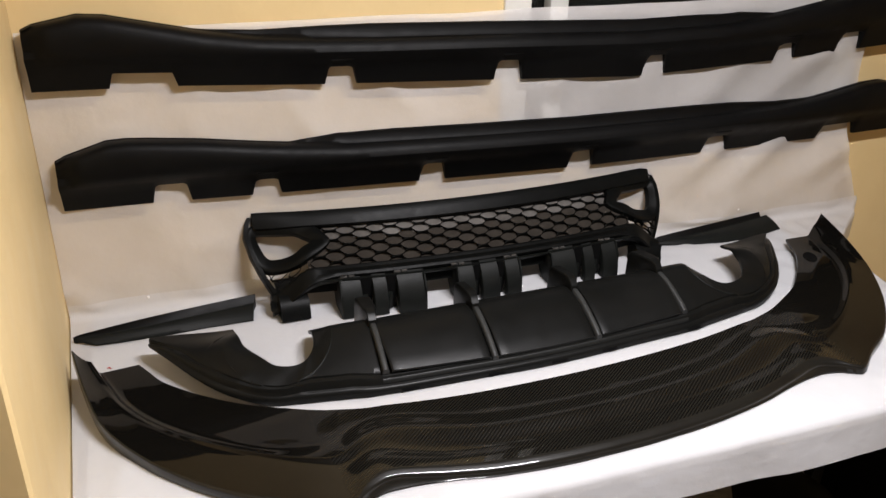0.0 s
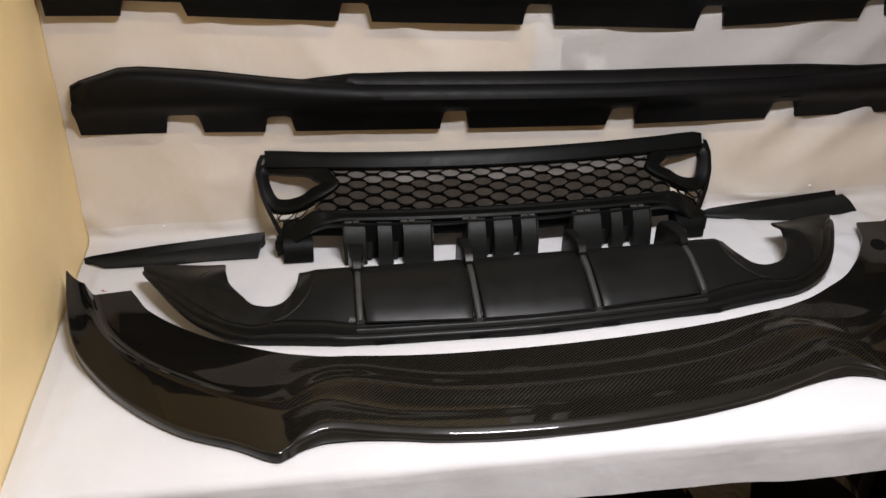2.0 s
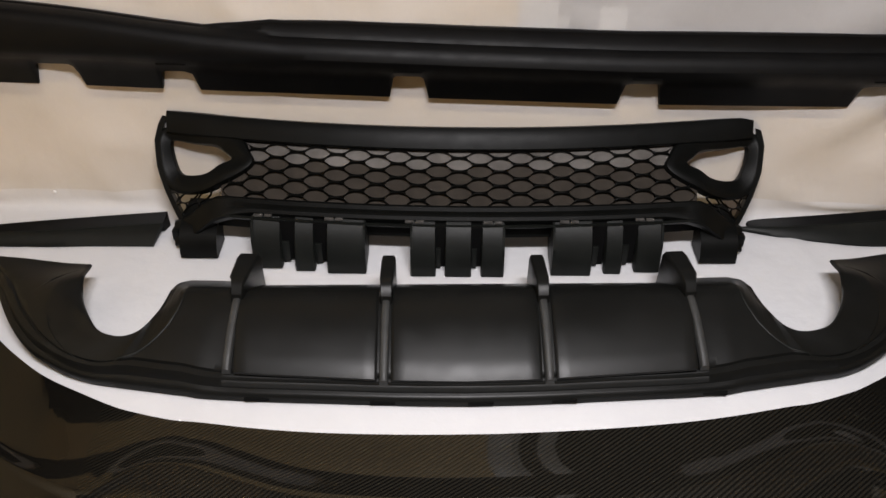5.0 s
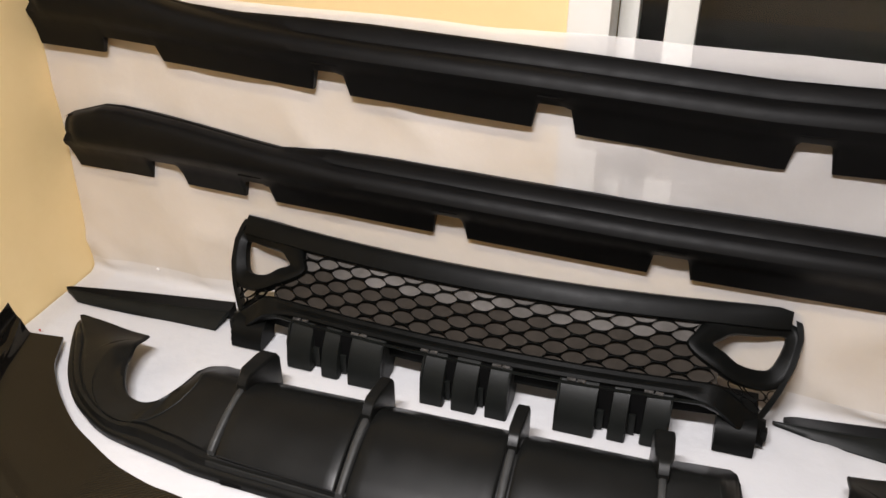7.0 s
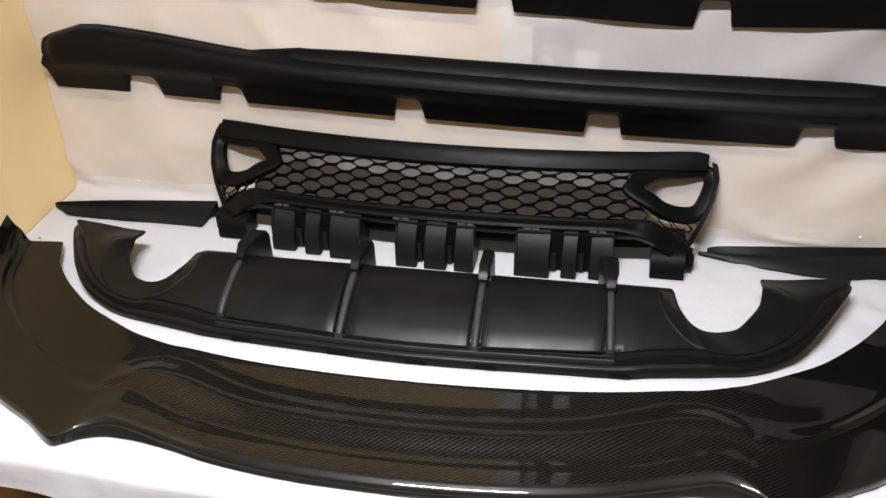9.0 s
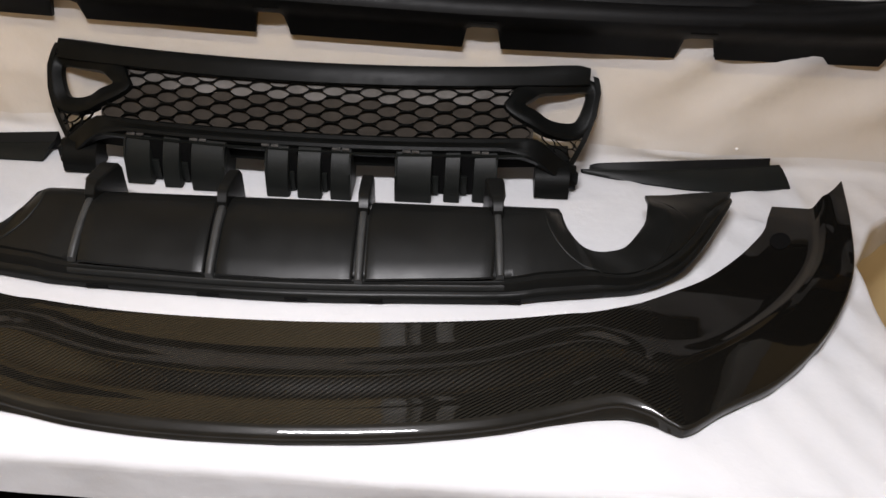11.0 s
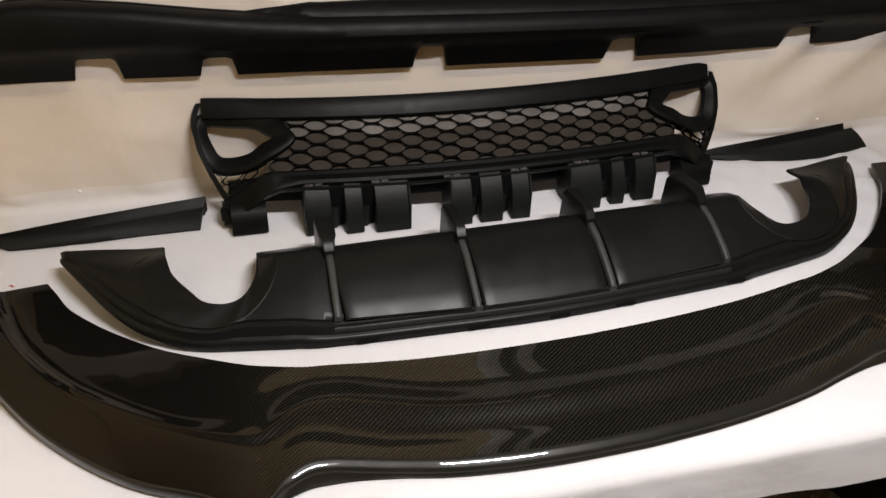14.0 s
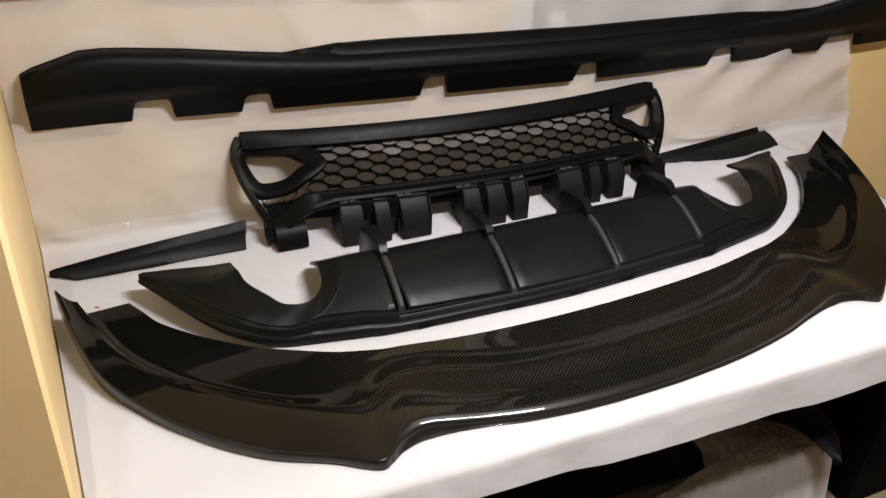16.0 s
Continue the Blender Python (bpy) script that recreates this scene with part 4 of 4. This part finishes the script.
    # curved straps from the lower bar down to the table
    for group in (((-0.350, -0.300), (-0.277, -0.243), (-0.222, -0.156)), ((-0.081, -0.038), (-0.023, 0.022), (0.038, 0.077)), ((0.157, 0.225), (0.247, 0.277), (0.300, 0.344))):
        for a, b in group:
            rings = []
            bend = 0.022 * ((a + b) / 0.7) ** 2
            for i in range(11):
                f = i / 10
                y = -0.158 - 0.047 * math.sin(f * math.pi / 2) + bend
                z = 0.842 - (0.842 - TOP - 0.010) * (1 - math.cos(f * math.pi / 2)) ** 0.75
                back = y + 0.016 + 0.012 * (1 - f)
                rings.append([(a + 0.002, y, z), (b - 0.002, y, z), (b, y + 0.003, z - 0.002), (b, back, z - 0.006 * (1 - f)), (a, back, z - 0.006 * (1 - f)), (a, y + 0.003, z - 0.002)])
            rings.append([(p[0], p[1], TOP + 0.002) for p in rings[-1]])
            part("strap", loft(rings, closed=True, cap=True), STRAP, ob, angle=40)
        for (a, b), (c, d) in zip(group, group[1:]):
            bend = 0.022 * ((b + c) / 0.7) ** 2
            part("web", box_bm((b - 0.002, -0.186 + bend, TOP + 0.006), (b + 0.55 * (c - b), -0.180 + bend, TOP + 0.046), 0.001), STRAP, ob)
            # near-black filler block paints the shade deep in the strap gap
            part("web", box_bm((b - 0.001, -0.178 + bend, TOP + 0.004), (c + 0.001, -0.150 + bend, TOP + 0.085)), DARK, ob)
        a, b = group[0][0], group[-1][1]
        for x in (a + 0.002, b - 0.002):
            bm = bmesh.new()
            bend = 0.022 * (2 * x / 0.7) ** 2
            prof2 = [(y + bend, z) for y, z in ((-0.155, 0.840), (-0.185, 0.832), (-0.200, 0.805), (-0.2035, TOP + 0.003), (-0.145, TOP + 0.003), (-0.105, 0.800))]
            loft([[(x - 0.0018, y, z) for y, z in prof2], [(x + 0.0018, y, z) for y, z in prof2]], closed=True, cap=True, bm=bm)
            part("strap_cheek", bm, STRAP, ob, smooth=False)
    for sgn in (-1, 1):
        a, b = sorted((sgn * 0.416, sgn * 0.480))
        rings = [[(a, y, z), (b, y, z), (b, y + 0.055, z), (a, y + 0.055, z)] for y, z in ((-0.112, 0.806), (-0.135, 0.803), (-0.152, 0.792), (-0.163, TOP + 0.018), (-0.163, TOP + 0.004))]
        part("end_tab", loft(rings, closed=True, cap=True), GRILLE, ob, angle=40)
        part("clip_pin", box_bm((sgn * 0.492 - 0.006, -0.135, 0.768), (sgn * 0.492 + 0.006, -0.120, 0.790), 0.002), GRILLE, ob)
    # plate behind the straps
    rings = []
    for i in range(31):
        x = -0.43 + 0.86 * i / 30
        y = -0.150 + 0.030 * (x / 0.43) ** 2
        rings.append([(x, y, 0.836), (x, y - 0.003, TOP + 0.047), (x, y, TOP + 0.045), (x, y + 0.006, 0.834)])
    part("back_plate", loft(rings, closed=True, cap=True), GRILLE, ob, angle=30)
    for x in (-0.329, -0.209, -0.074, 0.057, 0.185, 0.312):
        p = grille_at(x, -0.165, 0.0125)
        for k, w in ((-0.0085, 0.0075), (0.0085, 0.0065)):
            part("clip", box_bm((x + k - w, p.y - 0.0025, p.z - 0.0022 - 0.1 * abs(k)), (x + k + w, p.y + 0.002, p.z + 0.0012), 0.0006), CLIP, ob, "scuffed pale clip")
    return ob


build_grille()


# ---- corner blades ----
def build_blade(low, ridge, top, m, label, first=0.0, last=1.0):
    """A thin blade: a face that climbs from its low edge to a ridge, and a mounting flange that stands up behind the ridge between first and last."""
    ob = thing("corner_blade", m, label, "bumper blade", "corner blades")
    n = 30
    at = lambda q, f: Vector(curve(q, f * (len(q) - 1)))
    face, flange, bead = [], [], []
    for i in range(n + 1):
        f = i / n
        a, r = at(low, f), at(ridge, f)
        swell = min(0.004, 0.25 * (r.z - a.z))
        ring = [(a.x, a.y, max(0.0012, a.z - 0.003)), tuple(a)]
        ring += [tuple(a + (r - a) * u + Vector((0, 0, swell * math.sin(math.pi * u)))) for u in (0.2, 0.4, 0.6, 0.8)]
        ring += [tuple(r), (r.x, r.y + 0.003, r.z - 0.002), (r.x, r.y, max(0.0015, r.z - 0.008))]
        face.append(ring)
        bead.append([(r.x, r.y - 0.001 + 0.0015 * math.cos(q), r.z + 0.0015 * math.sin(q)) for q in (0.3, 1.6, 2.9, 4.2, 5.5)])
    for i in range(n + 1):
        f = first + (last - first) * i / n
        r, t = at(ridge, f), at(top, f)
        t.z = r.z + (t.z - r.z) * (0.25 + 0.75 * smoothstep(0, 0.05, i / n))
        flange.append([(r.x, r.y + 0.001, r.z - 0.003), tuple(r + (t - r) * 0.5 + Vector((0, 0.002, -0.001))), tuple(t), (t.x, t.y + 0.0025, t.z - 0.0005), (t.x, t.y + 0.003, 0.002), (r.x, r.y + 0.002, 0.002)])
    part("blade_face", loft(face, closed=True, cap=True), STRAP, ob, angle=40)
    part("mounting_flange", loft(flange, closed=True, cap=True), SATIN, ob, angle=25)
    # made-up bead, added for the light line along the ridge
    part("ridge_glint_bead", loft(bead, closed=True, cap=True), STRAP, ob, angle=80)
    return ob


build_blade([(0.060, -0.140, 0.006), (0.16, -0.141, 0.005), (0.27, -0.136, 0.004), (0.385, -0.133, 0.004)],
            [(0.022, -0.120, 0.016), (0.135, -0.121, 0.020), (0.26, -0.109, 0.022), (0.393, -0.090, 0.022)],
            [(0.016, -0.118, 0.020), (0.145, -0.112, 0.033), (0.27, -0.093, 0.034), (0.399, -0.074, 0.034)],
            pose(0, 0, TOP), "thin satin black plastic corner blade lying by the wall")
build_blade([(1.438, -0.062, 0.004), (1.540, -0.087, 0.004), (1.68, -0.102, 0.004), (1.836, -0.079, 0.006)],
            [(1.434, -0.058, 0.008), (1.550, -0.064, 0.018), (1.69, -0.052, 0.024), (1.820, -0.034, 0.029)],
            [(1.430, -0.046, 0.012), (1.550, -0.051, 0.028), (1.69, -0.037, 0.033), (1.822, -0.022, 0.037)],
            pose(0, 0, TOP), "thin satin black plastic corner blade with a pointed tip", 0.085, 0.93)


# ---- things stored under the table ----
def build_storage_box():
    ob = thing("storage_box", pose(0, 0, 0), "flat black plastic storage box on short feet under the table", "storage box")
    part("box_body", box_bm((0.16, -0.605, 0.060), (1.312, -0.10, 0.236), 0.006), RUBBER, ob)
    part("box_lid", box_bm((0.154, -0.612, 0.230), (1.318, -0.094, 0.252), 0.004), SATIN, ob)
    for x in (0.25, 1.20):
        for y in (-0.55, -0.2):
            part("foot", box_bm((x, y, 0.0), (x + 0.05, y + 0.05, 0.061)), RUBBER, ob, smooth=False)
    for x in (1.205, 1.222):
        part("latch", box_bm((x, -0.6145, 0.236), (x + 0.007, -0.6115, 0.244), 0.001), STRAP, ob, "small dull latch")
    return ob


build_storage_box()


# made-up crate, added to keep the space under the table black
def build_crate():
    ob = thing("dark_filler_crate", pose(1.98, -0.45, 0.0), "near-black filler crate added for the dark under the table", "crate")
    w, d, h = 0.20, 0.24, 0.40
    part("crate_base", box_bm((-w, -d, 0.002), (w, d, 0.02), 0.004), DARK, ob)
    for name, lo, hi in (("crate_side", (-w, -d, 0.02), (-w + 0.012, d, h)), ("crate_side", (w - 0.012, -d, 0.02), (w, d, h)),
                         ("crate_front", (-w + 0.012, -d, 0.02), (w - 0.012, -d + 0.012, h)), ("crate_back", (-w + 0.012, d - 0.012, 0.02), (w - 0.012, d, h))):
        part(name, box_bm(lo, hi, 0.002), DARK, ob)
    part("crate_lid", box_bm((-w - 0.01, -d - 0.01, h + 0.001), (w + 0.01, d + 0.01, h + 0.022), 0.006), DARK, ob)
    return ob


build_crate()


def build_wrapped_panel():
    ob = thing("wrapped_panel", pose(0, 0, 0), "curved black body panel wrapped in crumpled clear film", "car panel")
    outer = [(1.44, -0.51, 0.325), (1.565, -0.480, 0.338), (1.63, -0.58, 0.338), (1.632, -0.67, 0.328), (1.580, -0.755, 0.305)]
    inner = [(1.415, -0.56, 0.323), (1.475, -0.60, 0.336), (1.525, -0.645, 0.336), (1.552, -0.70, 0.325), (1.570, -0.752, 0.305)]
    rows = []
    for i in range(25):
        a, b = curve(outer, 4 * i / 24), curve(inner, 4 * i / 24)
        rows.append([tuple(p + (q - p) * k / 6 + (0.010 * math.sin(math.pi * k / 6) if n == 2 else 0) for n, (p, q) in enumerate(zip(a, b))) for k in range(7)])
    part("panel_shell", sheet(rows, 0.004), SATIN, ob, "satin black curved panel")
    rows = []
    for i in range(91):
        u = i / 90
        row = []
        for k in range(61):
            v = k / 60
            right = 1.775 - 0.14 * v
            left = 1.325 - 0.20 * smoothstep(0.58, 0.66, v)
            x = left + (right - left) * u
            y = -0.40 - 0.36 * v
            top = 0.262 - 0.05 * smoothstep(0.86, 1.0, u) - 0.22 * smoothstep(0.72, 1.0, v) - 0.05 * smoothstep(0.3, 0.0, u) * smoothstep(0.5, 0.6, v)
            busy = 0.35 + 0.65 * math.exp(-((v - 0.66) / 0.16) ** 2)
            crumple = 0.016 * abs(noise.noise((x * 9, y * 11, 2.0))) + busy * (0.020 * abs(noise.noise((x * 30, y * 24, 5.0))) + 0.012 * abs(noise.noise((x * 70, y * 60, 3.0))))
            row.append((x + 0.006 * noise.noise((x * 12, y * 12, 7)), y, top + crumple))
        rows.append(row)
    part("film", sheet(rows, 0.0006), FILM, ob, "crumpled clear plastic film", smooth=False)
    part("packing", box_bm((1.335, -0.66, 0.0), (1.62, -0.42, 0.236), 0.02), RUBBER, ob, "dark packing inside the film")
    return ob


build_wrapped_panel()

# ---- small marks on the sheets ----
bm = bmesh.new()
bmesh.ops.create_uvsphere(bm, u_segments=10, v_segments=6, radius=0.0036)
bmesh.ops.transform(bm, matrix=Matrix.Diagonal((1, 0.6, 1, 1)), verts=bm.verts)
tagged(part("push_pin", bm, CLOTH), "white push pin in the wall sheet", "pin", "push pins").matrix_world = pose(1.735, -0.018, 0.800)
copy_thing(bpy.data.objects["push_pin"], pose(0.171, -0.010, 0.780))
rows = []
for i in range(15):
    a = i / 14
    rows.append([(0.086 + 0.010 * a + 0.0020 * math.cos(q), -0.274 + 0.002 * math.sin(9 * a) + 0.0012 * math.sin(q), 0.0275 + TOP + 0.002 * math.sin(6 * a) + 0.001 * math.cos(q + 1)) for q in (0, 2.1, 4.2)])
tagged(part("red_thread", loft(rows, closed=True, cap=True), RED), "short red thread lying at the lip end", "thread")
